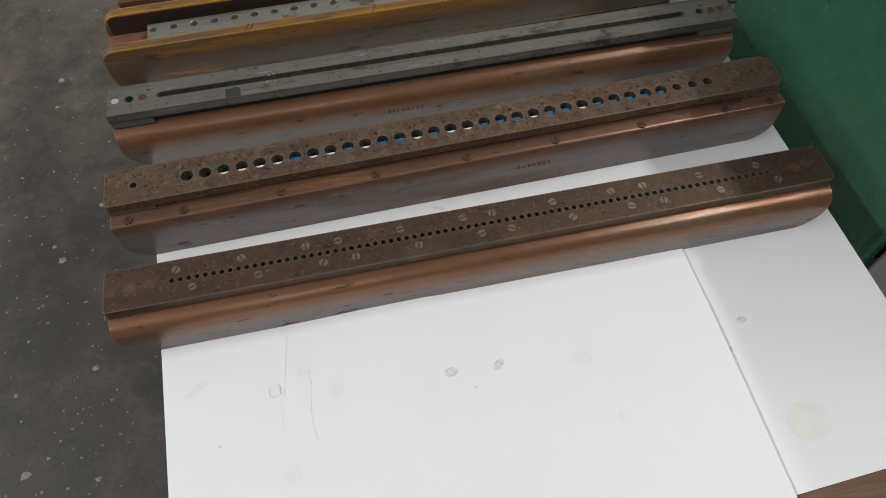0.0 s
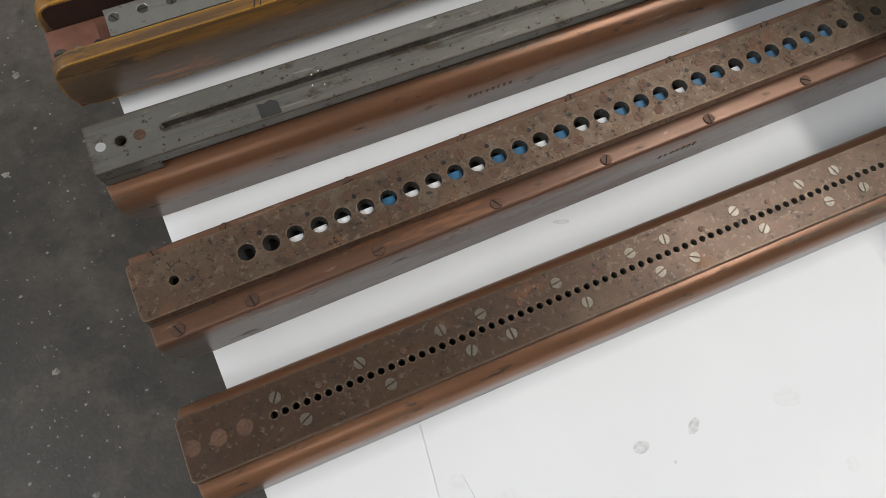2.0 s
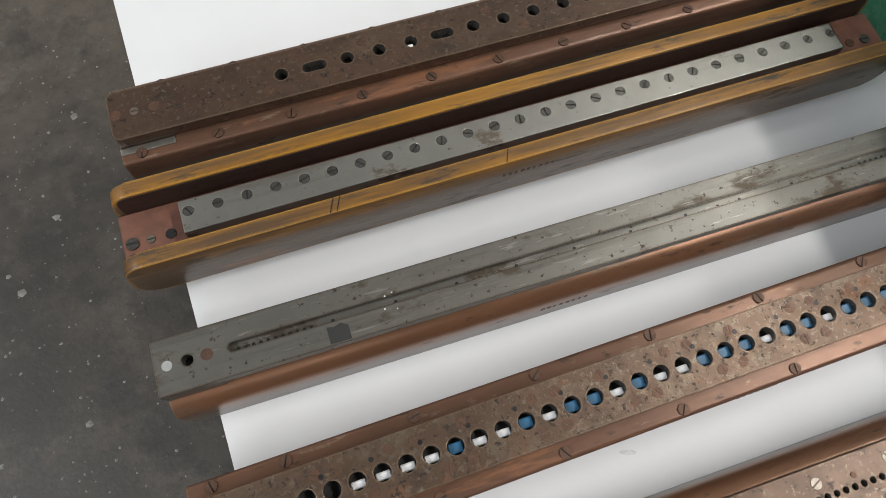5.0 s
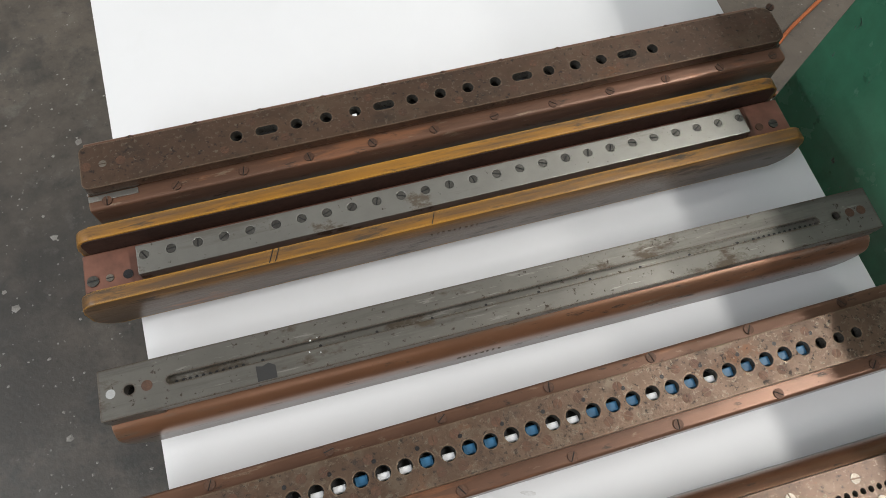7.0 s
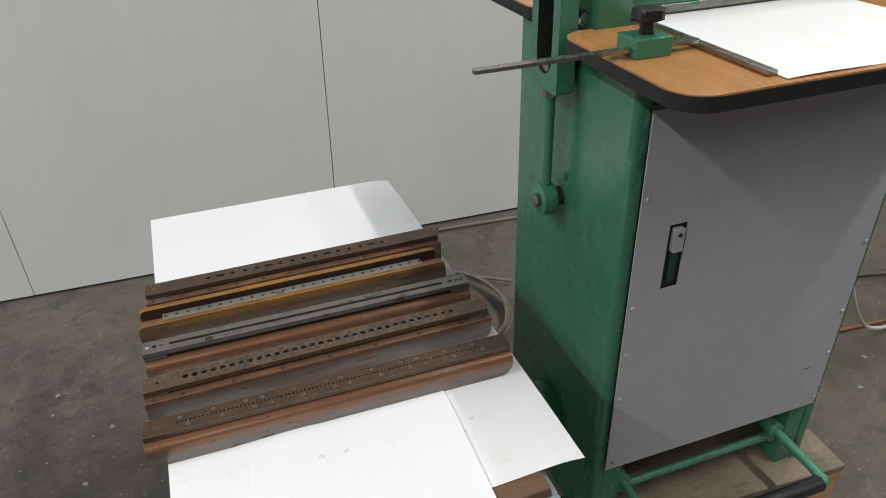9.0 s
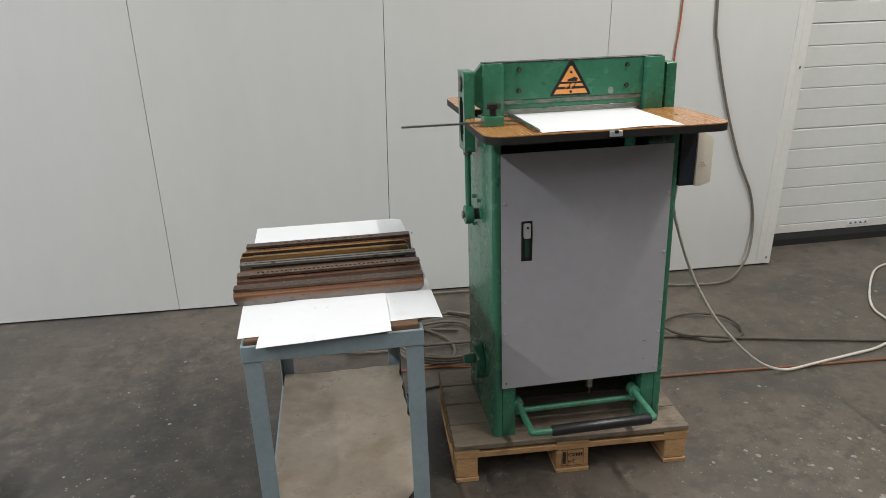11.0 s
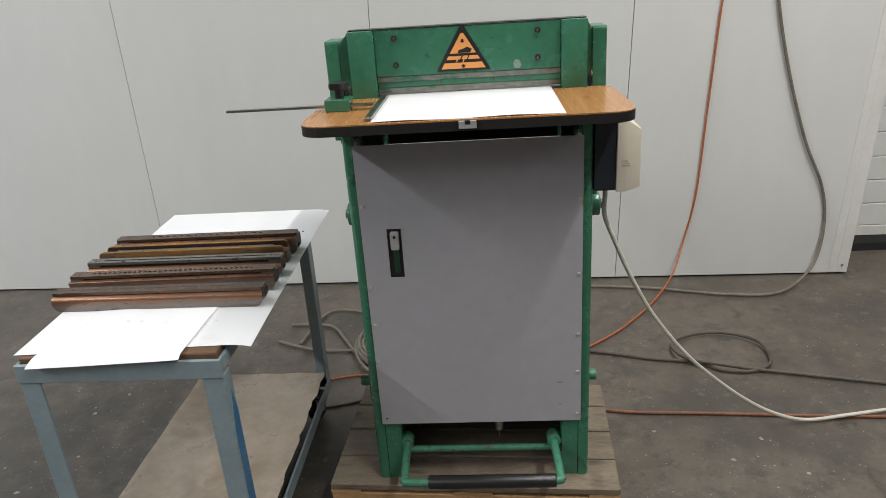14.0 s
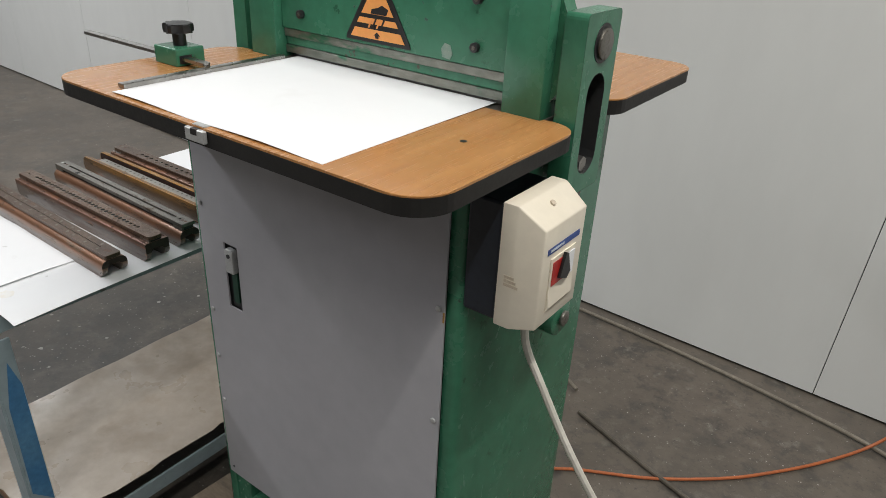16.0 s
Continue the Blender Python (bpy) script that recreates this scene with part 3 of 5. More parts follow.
# ---- punching machine ----
def machine():
    mc = thing("punching_machine", "green paper punching machine with grey front panel on a pallet", "machine")
    for side, x0, x1 in (("left", -0.025, 0.003), ("right", 0.527, 0.555)):
        s = 1 if side == "left" else -1
        # standing side: front edge rolled round, open foot
        out = rounded(x0, x1, 0.006, 0.398, (0.012, 0.003, 0.003, 0.004) if s > 0 else (0.003, 0.012, 0.004, 0.003))
        part("side_plate", prism(out, 0.144, 1.148, "z"), M_GREEN, mc, smooth=True)
        fx0, fx1 = (0.0032, 0.048) if s > 0 else (0.482, 0.5268)
        foot = [(fx0, 0.144), (fx1, 0.144), (fx1, 0.35), (fx0, 0.35)]
        part("foot", prism(foot, 0.008, 0.07, "y", 0.004), M_GREEN, mc, smooth=True)
    part("back_plate", box(0.0035, 0.5265, 0.375, 0.388, 0.15, 0.97, 0.001, 1), M_GREEN, mc)
    # black sheet and block added in place of the shade inside the body
    part("inner_tray", box(0.0035, 0.5265, 0.075, 0.374, 0.30, 0.306), M_DARK, mc, "added black sheet for the dark inside of the machine")
    part("chip_chute", box(0.06, 0.47, 0.10, 0.36, 0.307, 0.95, 0.004, 1), M_DARK, mc, "added black block for the dark inside of the machine")
    # front panel with its latch opening
    bm = bmesh.new()
    for u0, u1, v0, v1 in ((0.0, 0.0615, 0.33, 1.0975), (0.0965, 0.531, 0.33, 1.0975), (0.0615, 0.0965, 0.33, 0.7635), (0.0615, 0.0965, 0.8915, 1.0975)):
        box(u0, u1, -0.002, 0.001, v0, v1, bm=bm)
    bmesh.ops.remove_doubles(bm, verts=bm.verts, dist=1e-5)
    panel = part("front_panel", bm, M_PANEL, mc, "grey lacquered steel panel")
    part("latch_pocket", box(0.0555, 0.1025, 0.004, 0.03, 0.757, 0.898), M_BLACK, panel, "dark recess behind the latch")
    lt = part("latch", prism(rounded(0.069, 0.090, 0.838, 0.884, 0.004, 3), -0.008, 0.003, "y", 0.0015), M_ZINC, panel, "bright metal latch")
    part("button", rod((0.0797, -0.008, 0.872), (0.0797, -0.0095, 0.872), 0.0038, 12), M_BLACK, lt)
    part("lever", prism(rounded(0.073, 0.087, 0.775, 0.845, 0.004, 3), 0.0005, 0.0035, "y"), M_LEVER, panel, "green lever behind the slot")
    for x, zs in ((0.010, (0.950, 0.737, 0.633, 0.525)), (0.522, (0.948, 0.756, 0.590, 0.480, 0.352))):
        for z in zs:
            part("panel_screw", rod((x, -0.002, z), (x, -0.0055, z), 0.0048, 12, 0.0018), M_ZINC, panel, smooth=True)
    part("screw_hole", rod((0.014, -0.0022, 0.348), (0.014, -0.0028, 0.348), 0.003, 10), M_BLACK, panel)
    part("scratch", box(0.470, 0.484, -0.0027, -0.0022, 0.4485, 0.4505), M_BLACK, panel)
    part("scratch", box(0.474, 0.481, -0.0027, -0.0022, 0.3835, 0.3850), M_DULL, panel)
    part("edge_chip", box(0.5290, 0.5318, -0.0028, -0.0022, 0.928, 0.944), M_YELLOW, panel, "small orange paint chip")

    # working table
    zt = 1.180
    out = [*arc(-0.028, -0.118, 0.05, 180, 270, 8), *arc(0.567, -0.118, 0.05, 270, 360, 8), *arc(0.577, 0.120, 0.04, 0, 90, 6), (0.560, 0.160),
           (0.560, 0.150), (-0.018, 0.150), (-0.018, 0.160), *arc(-0.038, 0.120, 0.04, 90, 180, 6)]
    table = part("table", prism(out, zt - 0.023, zt - 0.003), M_EDGE, mc, "wood-laminate table with black edge band")
    part("laminate", prism([(x * 1.0, y) for x, y in out], zt - 0.0028, zt, bevel=0.0008), M_LAMINATE, table, "brown wood-grain laminate")
    part("table_hole", rod((0.536, 0.011, zt + 0.0002), (0.536, 0.011, zt + 0.0006), 0.0045, 12), M_BLACK, table)
    part("infeed_plate", box(-0.018, 0.560, 0.1505, 0.23, zt - 0.012, zt - 0.0015, 0.001, 1), M_DULL, table, "worn steel infeed plate")
    clip = part("front_stop", box(0.256, 0.292, -0.1745, -0.1685, zt - 0.018, zt - 0.002, 0.001, 1), M_ZINC, table, "bright metal stop in the table edge")
    part("stop_groove", box(0.2685, 0.2795, -0.1752, -0.1685, zt - 0.009, zt - 0.0015), M_BLACK, clip)
    part("stop_rail", box(0.262, 0.286, -0.167, -0.158, zt, zt + 0.001), M_ZINC, clip)
    for x0, x1 in ((0.03, 0.155), (0.492, 0.5265)):
        part("bracket", box(x0, x1, 0.0, 0.14, zt - 0.06, zt - 0.0232, 0.003, 1), M_DARK, mc, "dark table bracket")

    part("rear_beam", box(0.0035, 0.5265, 0.345, 0.3745, 1.0185, 1.150, 0.002, 1), M_DARK, mc, "dark beam under the rear table")

    # table behind the head
    zr = 1.188
    out = [*arc(-0.018, 0.322, 0.037, 180, 270, 6), *arc(0.568, 0.322, 0.037, 270, 360, 6), *arc(0.560, 0.580, 0.045, 0, 90, 8), *arc(-0.010, 0.580, 0.045, 90, 180, 8)]
    rear = part("rear_table", prism(out, zr - 0.023, zr - 0.003), M_EDGE, mc, "wood-laminate delivery table")
    part("laminate", prism(out, zr - 0.0028, zr, bevel=0.0008), M_LAMINATE, rear)

    # head
    for x0, x1, s in ((-0.014, 0.048, -1), (0.497, 0.558, 1)):
        part("post", box(x0, x1, 0.152, 0.204, zt - 0.034, 1.338, 0.003), M_GREEN, mc, smooth=True)
        part("side_column", box(x0 + (0 if s < 0 else 0.003), x1 - (0.003 if s < 0 else 0), 0.2045, 0.292, 1.0, 1.165, 0.003), M_GREEN, mc)
    head = part("head_plate", box(0.0485, 0.4965, 0.168, 0.200, 1.227, 1.337, 0.0015, 1), M_GREEN, mc, "green head plate with socket bolts")
    part("head_cover", box(-0.013, 0.557, 0.166, 0.205, 1.3385, 1.3405, 0.0008, 1), M_BLACK, mc, "black cover along the top")
    part("press_strip", box(0.0485, 0.4965, 0.172, 0.198, 1.213, 1.2265, 0.001, 1), M_STRIP, mc, "scraped steel strip with traces of green paint")
    part("press_strip", box(0.0485, 0.4965, 0.177, 0.198, 1.199, 1.2128, 0.001, 1), M_GREEN_WORN, mc)
    part("press_strip", box(0.0485, 0.4965, 0.174, 0.198, 1.186, 1.1988, 0.001, 1), M_STRIP, mc)
    # black sheet behind the head plate, standing in for shade
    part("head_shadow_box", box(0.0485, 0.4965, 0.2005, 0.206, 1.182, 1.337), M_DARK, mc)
    for x in (0.098, 0.441):
        for z in (1.317, 1.254):
            b = part("socket_bolt", rod((x, 0.168, z), (x, 0.160, z), 0.0068, 14, 0.001), M_BLACK, head, "black socket-head bolt", smooth=True)
            part("socket", rod((x, 0.1602, z), (x, 0.1597, z), 0.0035, 6), M_DULL, b)
    part("paint_wear", prism([(0.384, 1.232), (0.398, 1.230), (0.402, 1.238), (0.398, 1.250), (0.388, 1.252), (0.382, 1.244)], 0.1672, 0.1678, "y"), M_WEAR, head, "pale worn spot in the paint")

    # warning triangle
    t0, t1, tz0, tz1 = 0.198, 0.326, 1.232, 1.336
    cx = (t0 + t1) / 2 + 0.0
    sign = part("warning_sign", prism([(t0, tz0), (t1, tz0), (t1 - 0.001, tz0 + 0.006), (cx + 0.005, tz1), (cx - 0.005, tz1), (t0 + 0.001, tz0 + 0.006)], 0.1665, 0.1676, "y"), M_BLACK, head,
                "orange and black triangular crush warning sign")
    def chord(z, inset=0.0068):
        k = (z - tz0) / (tz1 - tz0)
        half = (t1 - t0) / 2 * (1 - k) - inset
        return cx - half, cx + half
    for z0, z1 in ((1.2375, 1.2515), (1.2590, 1.2675), (1.2735, 1.320)):
        a, b = chord(z0), chord(z1)
        part("orange_field", prism([(a[0], z0), (a[1], z0), (max(b[1], cx + 0.001), z1), (min(b[0], cx - 0.001), z1)], 0.1658, 0.1664, "y"), M_ORANGE, sign)
    part("pictogram", prism([(cx - 0.012, 1.2745), (cx + 0.018, 1.2745), (cx + 0.022, 1.283), (cx + 0.010, 1.288), (cx + 0.002, 1.284), (cx - 0.010, 1.281)], 0.1650, 0.1657, "y"), M_BLACK, sign)
    for k in range(4):
        x = cx - 0.018 + k * 0.008
        part("pictogram", prism([(x, 1.2535), (x + 0.003, 1.2535), (x + 0.010, 1.268), (x + 0.007, 1.268)], 0.1650, 0.1657, "y"), M_BLACK if k % 2 else M_ORANGE, sign)
    for z, s in ((1.302, -1), (1.2435, 1)):
        part("arrow", prism([(cx - 0.003, z - s * 0.004), (cx + 0.003, z - s * 0.004), (cx + 0.003, z), (cx + 0.006, z), (cx, z + s * 0.005), (cx - 0.006, z), (cx - 0.003, z)], 0.1650, 0.1657, "y"), M_BLACK, sign)

    # drive links on both flanks
    for s, x0, x1, xb in ((-1, -0.072, -0.040, -0.025), (1, 0.572, 0.604, 0.555)):
        y0, y1, z0, z1 = 0.165, 0.262, 1.075, 1.318
        xo = x0 if s < 0 else x1
        # a bar with a long window, seen through from the side
        hub_z, hub_y = 0.862, 0.213
        yc = (y0 + y1) / 2
        bm = pierced(z0, z1, y0, y1, x0, x1, [((z0 + 0.026 + z1 - 0.078) / 2, yc, (z1 - z0 - 0.104) / 2, 0.026)], 16, (0.005, 0.008))
        for v in bm.verts:
            v.co = Vector((v.co.z, v.co.y, v.co.x))
        link = part("link_bar", bm, M_GREEN, mc, "green link bar with a long window")
        link.data.materials.append(M_DARK)
        part("window_floor", box(x0 + 0.001 if s > 0 else x1 - 0.004, x0 + 0.004 if s > 0 else x1 - 0.001, y0 + 0.0165, y1 - 0.0165, z0 + 0.0265, z1 - 0.0785), M_DARK, link)
        # thin black disc in place of the shaded gap round the pin
        part("pin_seat", rod((xo, yc + 0.002, z1 - 0.040), (xo + s * 0.0008, yc + 0.002, z1 - 0.040), 0.0255, 24), M_BLACK, link, "black ring standing in for the dark gap round the pin")
        part("pin", rod((xo, yc + 0.004, z1 - 0.041), (xo + s * 0.005, yc + 0.004, z1 - 0.041), 0.0205, 24, 0.002), M_DULL, link, "round steel pin", smooth=True)
        part("adjusting_nut", rod((xo - s * 0.004, yc, z0 + 0.038), (xo - s * 0.012, yc, z0 + 0.038), 0.012, 6), M_STEEL, link)
        part("link_rod", rod(((x0 + x1) / 2, yc, z0), ((x0 + x1) / 2, hub_y, hub_z + 0.03), 0.0095, 14), M_GREEN, mc, smooth=True)
        part("lock_nut", rod(((x0 + x1) / 2, yc, z0 - 0.001), ((x0 + x1) / 2, yc, z0 - 0.016), 0.014, 6), M_DULL, mc)
        eye = part("rod_eye", rod((x0 + 0.002, hub_y, hub_z), (x1 - 0.002, hub_y, hub_z), 0.031, 24, 0.003), M_GREEN, mc, smooth=True)
        part("eye_pin", rod((xo, hub_y, hub_z), (xo + s * 0.006, hub_y, hub_z), 0.013, 16, 0.002), M_DULL, eye, smooth=True)
        part("shaft", rod((x1 - 0.002 if s < 0 else x0 + 0.002, hub_y, hub_z), (xb, hub_y, hub_z), 0.018, 18), M_DARK, mc, smooth=True)
        for dy, dz in ((0.055, 0.045), (0.055, -0.05), (-0.02, 0.05)):
            part("bolt", rod((xb, hub_y + dy, hub_z + dz), (xb + s * 0.008, hub_y + dy, hub_z + dz), 0.006, 8), M_GREEN, mc)
        thick = 0.028 if s < 0 else 0.012
        part("flange", rod((xb, 0.196, 0.338), (xb + s * thick, 0.196, 0.338), 0.064, 32, 0.003), M_GREEN, mc, smooth=True)
        part("axle_stub", rod((xb + s * thick, 0.196, 0.346), (xb + s * (thick + 0.034), 0.196, 0.346), 0.016, 16, 0.002), M_GREEN_WORN, mc, smooth=True)
        # sloping rib between post and link
        px = -0.014 if s < 0 else 0.558
        lx = -0.042 if s < 0 else 0.573
        part("rib", prism([(px, 1.336), (lx, 1.305), (lx, 1.22), (px, 1.20)], 0.175, 0.203, "y"), M_GREEN, mc)

    # side gauge on the table
    gx = -0.049
    gauge = part("gauge_block", box(gx, 0.008, -0.012, 0.040, zt, zt + 0.027, 0.002), M_GREEN, mc, "green side-gauge block")
    part("guide_rod", prism(rounded(-0.281, 0.062, -0.002, 0.012, 0.005, 3), zt + 0.0085, zt + 0.0135), M_STEEL, gauge, "flat steel guide rod", smooth=True)
    part("rod_slot", box(0.006, 0.0085, -0.006, 0.016, zt + 0.004, zt + 0.0165), M_BLACK, gauge)
    part("side_ruler", prism([(0.060, -0.140), (0.074, -0.140), (0.074, 0.148), (0.060, 0.148)], zt + 0.0004, zt + 0.0084, bevel=0.0015), M_STEEL, gauge, "flat steel ruler edge")
    knob = part("clamp_knob", rod((-0.018, 0.015, zt + 0.027), (-0.018, 0.015, zt + 0.048), 0.0105, 16), M_BLACK, gauge, "black star clamp knob", smooth=True)
    star = []
    for k in range(24):
        a = 2 * math.pi * k / 24
        r = 0.0235 if math.cos(5 * a) > 0 else 0.0195
        star.append((-0.018 + r * math.cos(a), 0.015 + r * math.sin(a)))
    part("grip", prism(star, zt + 0.047, zt + 0.061, bevel=0.003), M_BLACK, knob, smooth=True)

    # motor switch
    sw = part("switch_box", box(0.5555, 0.605, 0.002, 0.112, 0.962, 1.124, 0.004), M_NAVY, mc, "dark back of the motor switch")
    bm = bmesh.new()
    # cream cover: a block with its upper and lower outer edges sloped off
    rings = []
    for x, y0, y1, z0, z1 in ((0.6055, -0.002, 0.114, 0.960, 1.127), (0.627, -0.002, 0.114, 0.960, 1.127), (0.661, 0.006, 0.109, 0.968, 1.103)):
        rings.append([bm.verts.new(v) for v in ((x, y0, z0), (x, y1, z0), (x, y1, z1), (x, y0, z1))])
    for a, b in zip(rings, rings[1:]):
        for i in range(4):
            bm.faces.new((a[i], a[(i + 1) % 4], b[(i + 1) % 4], b[i]))
    bm.faces.new(rings[0])
    bm.faces.new(rings[-1])
    bmesh.ops.bevel(bm, geom=list(bm.edges), offset=0.002, segments=2, profile=0.5, affect="EDGES")
    cover = part("cover", bm, M_CREAM, sw, "cream plastic switch cover", smooth=True)
    part("label_stripe", box(0.6612, 0.6618, 0.016, 0.096, 1.068, 1.076), M_STRIPE, cover)
    part("marking", box(0.6619, 0.6622, 0.022, 0.055, 1.0705, 1.0735), M_WHITEINK, cover)
    part("recess_frame", prism([(0.6612, 0.985), (0.6650, 0.992), (0.6630, 1.020), (0.6630, 1.060), (0.6612, 1.060)], 0.026, 0.088, "y"), M_CREAM, cover)
    part("switch_window", box(0.6632, 0.6642, 0.030, 0.064, 1.022, 1.054), M_RED, cover, "red plate behind the switch")
    part("rotary_knob", prism([(0.042, 1.030), (0.062, 1.022), (0.070, 1.030), (0.060, 1.058), (0.052, 1.062)], 0.6644, 0.6685, "x", 0.001), M_BLACK, cover, "black rotary switch knob")
    part("switch_window", box(0.6632, 0.6642, 0.0645, 0.084, 1.022, 1.054), M_PAPER, cover, "white plate behind the switch")
    for k in range(3):
        part("marking", box(0.616, 0.636 - 0.003 * k, -0.0027, -0.0021, 1.020 + k * 0.0055, 1.0235 + k * 0.0055), M_PRINT, cover, "faint worn print")
    part("cover_screw", rod((0.640, 0.054, 1.1168), (0.6418, 0.054, 1.1195), 0.004, 10), M_PRINT, cover)

    # treadle
    ped = part("treadle", rod((0.062, 0.030, 0.222), (0.460, 0.030, 0.222), 0.0098, 14), M_GREEN_WORN, mc, "green tubular foot treadle", smooth=True)
    for x in (0.058, 0.463):
        part("hinge", rod((x, 0.046, 0.254), (x, 0.010, 0.254), 0.019, 16, 0.003), M_GREEN_WORN, ped, smooth=True)
        part("hinge_plate", box(x - 0.008, x + 0.008, 0.018, 0.040, 0.214, 0.252, 0.002, 1), M_GREEN_WORN, ped)
    part("bow", tube([(0.060, 0.020, 0.253), (0.062, -0.05, 0.247), (0.066, -0.112, 0.242), (0.082, -0.130, 0.240), (0.26, -0.130, 0.240),
                      (0.450, -0.130, 0.240), (0.466, -0.112, 0.242), (0.465, -0.05, 0.247), (0.462, 0.020, 0.253)], 0.0108, 12, 6), M_GREEN_WORN, ped, smooth=True)
    part("grip_sleeve", rod((0.127, -0.130, 0.240), (0.455, -0.130, 0.240), 0.0172, 18, 0.004), M_BLACK, ped, "black rubber sleeve", smooth=True)
    part("stud", rod((0.315, 0.05, 0.345), (0.315, 0.05, 0.272), 0.012, 14, 0.002), M_STEEL, mc, smooth=True)
    part("stud", rod((0.315, 0.048, 0.272), (0.315, 0.045, 0.245), 0.002, 6), M_DULL, mc)
    return mc


machine()

# blank sheet lying on the machine's table
bm = bmesh.new()
n = 12
grid = [[bm.verts.new((0.0745 + (0.3985) * i / n, -0.158 + 0.336 * j / n, 1.1818 + 0.0012 * math.sin(i * 0.9) * (1 - j / n))) for j in range(n + 1)] for i in range(n + 1)]
for i in range(n):
    for j in range(n):
        bm.faces.new((grid[i][j], grid[i + 1][j], grid[i + 1][j + 1], grid[i][j + 1]))
bm.normal_update()
bmesh.ops.solidify(bm, geom=bm.faces[:], thickness=0.0006)
tagged(part("paper_sheet", bm, M_PAPER, smooth=True), "blank white sheet lying on the machine table", "paper", "paper sheets")


# ---- pallet under the machine ----
def pallet(m, label, deck_material, wood):
    pl = thing("pallet", label, "pallet", "pallets", m)
    w, d = 0.80, 0.505
    ys = [0.0, 0.128, 0.257, 0.385]
    for y in ys:
        part("deck_board", box(0, w, y, y + 0.123, 0.122, 0.144, 0.003, 1), deck_material, pl)
    for x0, x1 in ((0, 0.085), (0.345, 0.455), (0.715, 0.8)):
        part("spacer", box(x0, x1, 0.001, d - 0.002, 0.1125, 0.1215), wood, pl)
    for y in (0.0015, 0.2, 0.400):
        part("cross_board", box(0.001, w - 0.001, y, y + 0.1, 0.0905, 0.112, 0.002, 1), wood, pl)
        for x0, x1 in ((0.004, 0.078), (0.345, 0.455), (0.722, 0.796)):
            part("block", box(x0, x1, y + 0.002, y + 0.1, 0.0155, 0.090, 0.004, 1), wood, pl)
    for x0, x1 in ((0.002, 0.08), (0.343, 0.457), (0.72, 0.798)):
        part("skid", box(x0, x1, 0, d, 0.0, 0.015, 0.002, 1), wood, pl)
    return pl


pal = pallet(pose(-0.165, -0.015, 0, 0, 0, -3.0), "small grimy wooden block pallet under the punching machine", M_DECK, M_PINE)
stamp = part("stamp_frame", box(0.3625, 0.437, 0.0010, 0.0020, 0.0875, 0.0885), M_INK, pal, "burnt-in stamp on the middle block")
part("frame_line", box(0.3625, 0.437, 0.0010, 0.0020, 0.0255, 0.0265), M_INK, stamp)
for x in (0.3625, 0.381, 0.436):
    part("frame_line", box(x, x + 0.001, 0.0010, 0.0020, 0.0265, 0.0875), M_INK, stamp)
words("CZ", 0.018, M_INK, stamp, pose(0.384, 0.0012, 0.062, 90, 0, 0))
for k in range(3):
    part("marking", box(0.411 + k * 0.0085, 0.416 + k * 0.0085, 0.0010, 0.0020, 0.062, 0.074), M_INK, stamp)
words("HT", 0.018, M_INK, stamp, pose(0.384, 0.0012, 0.036, 90, 0, 0))
part("marking", box(0.367, 0.376, 0.0010, 0.0020, 0.035, 0.08), M_INK, stamp)

far = thing("pallet", "dark worn wooden pallet with splintered boards on the floor", "pallet", "pallets", pose(-1.600, 0.112, 0, 0, 0, 56.2))
for k, (reach, z) in enumerate(((0.02, 0.0), (0.10, 0.003), (0.06, -0.002), (0.03, 0.002))):
    y = 0.004 + k * 0.128
    part("deck_board", prism([(-0.9, y), (reach - 0.03, y), (reach, y + 0.03), (reach - 0.015, y + 0.118), (-0.9, y + 0.118)], 0.118 + z, 0.140 + z, bevel=0.002), M_DECK, far)
for x in (-0.10, -0.5, -0.88):
    part("cross_board", box(x, x + 0.10, 0.0, 0.505, 0.094, 0.1155, 0.003, 1), M_DECK, far)
    for y in (0.06, 0.21, 0.40):
        part("block", box(x + 0.004, x + 0.085, y, y + 0.09, 0.0, 0.0935, 0.004, 1), M_DECK, far)


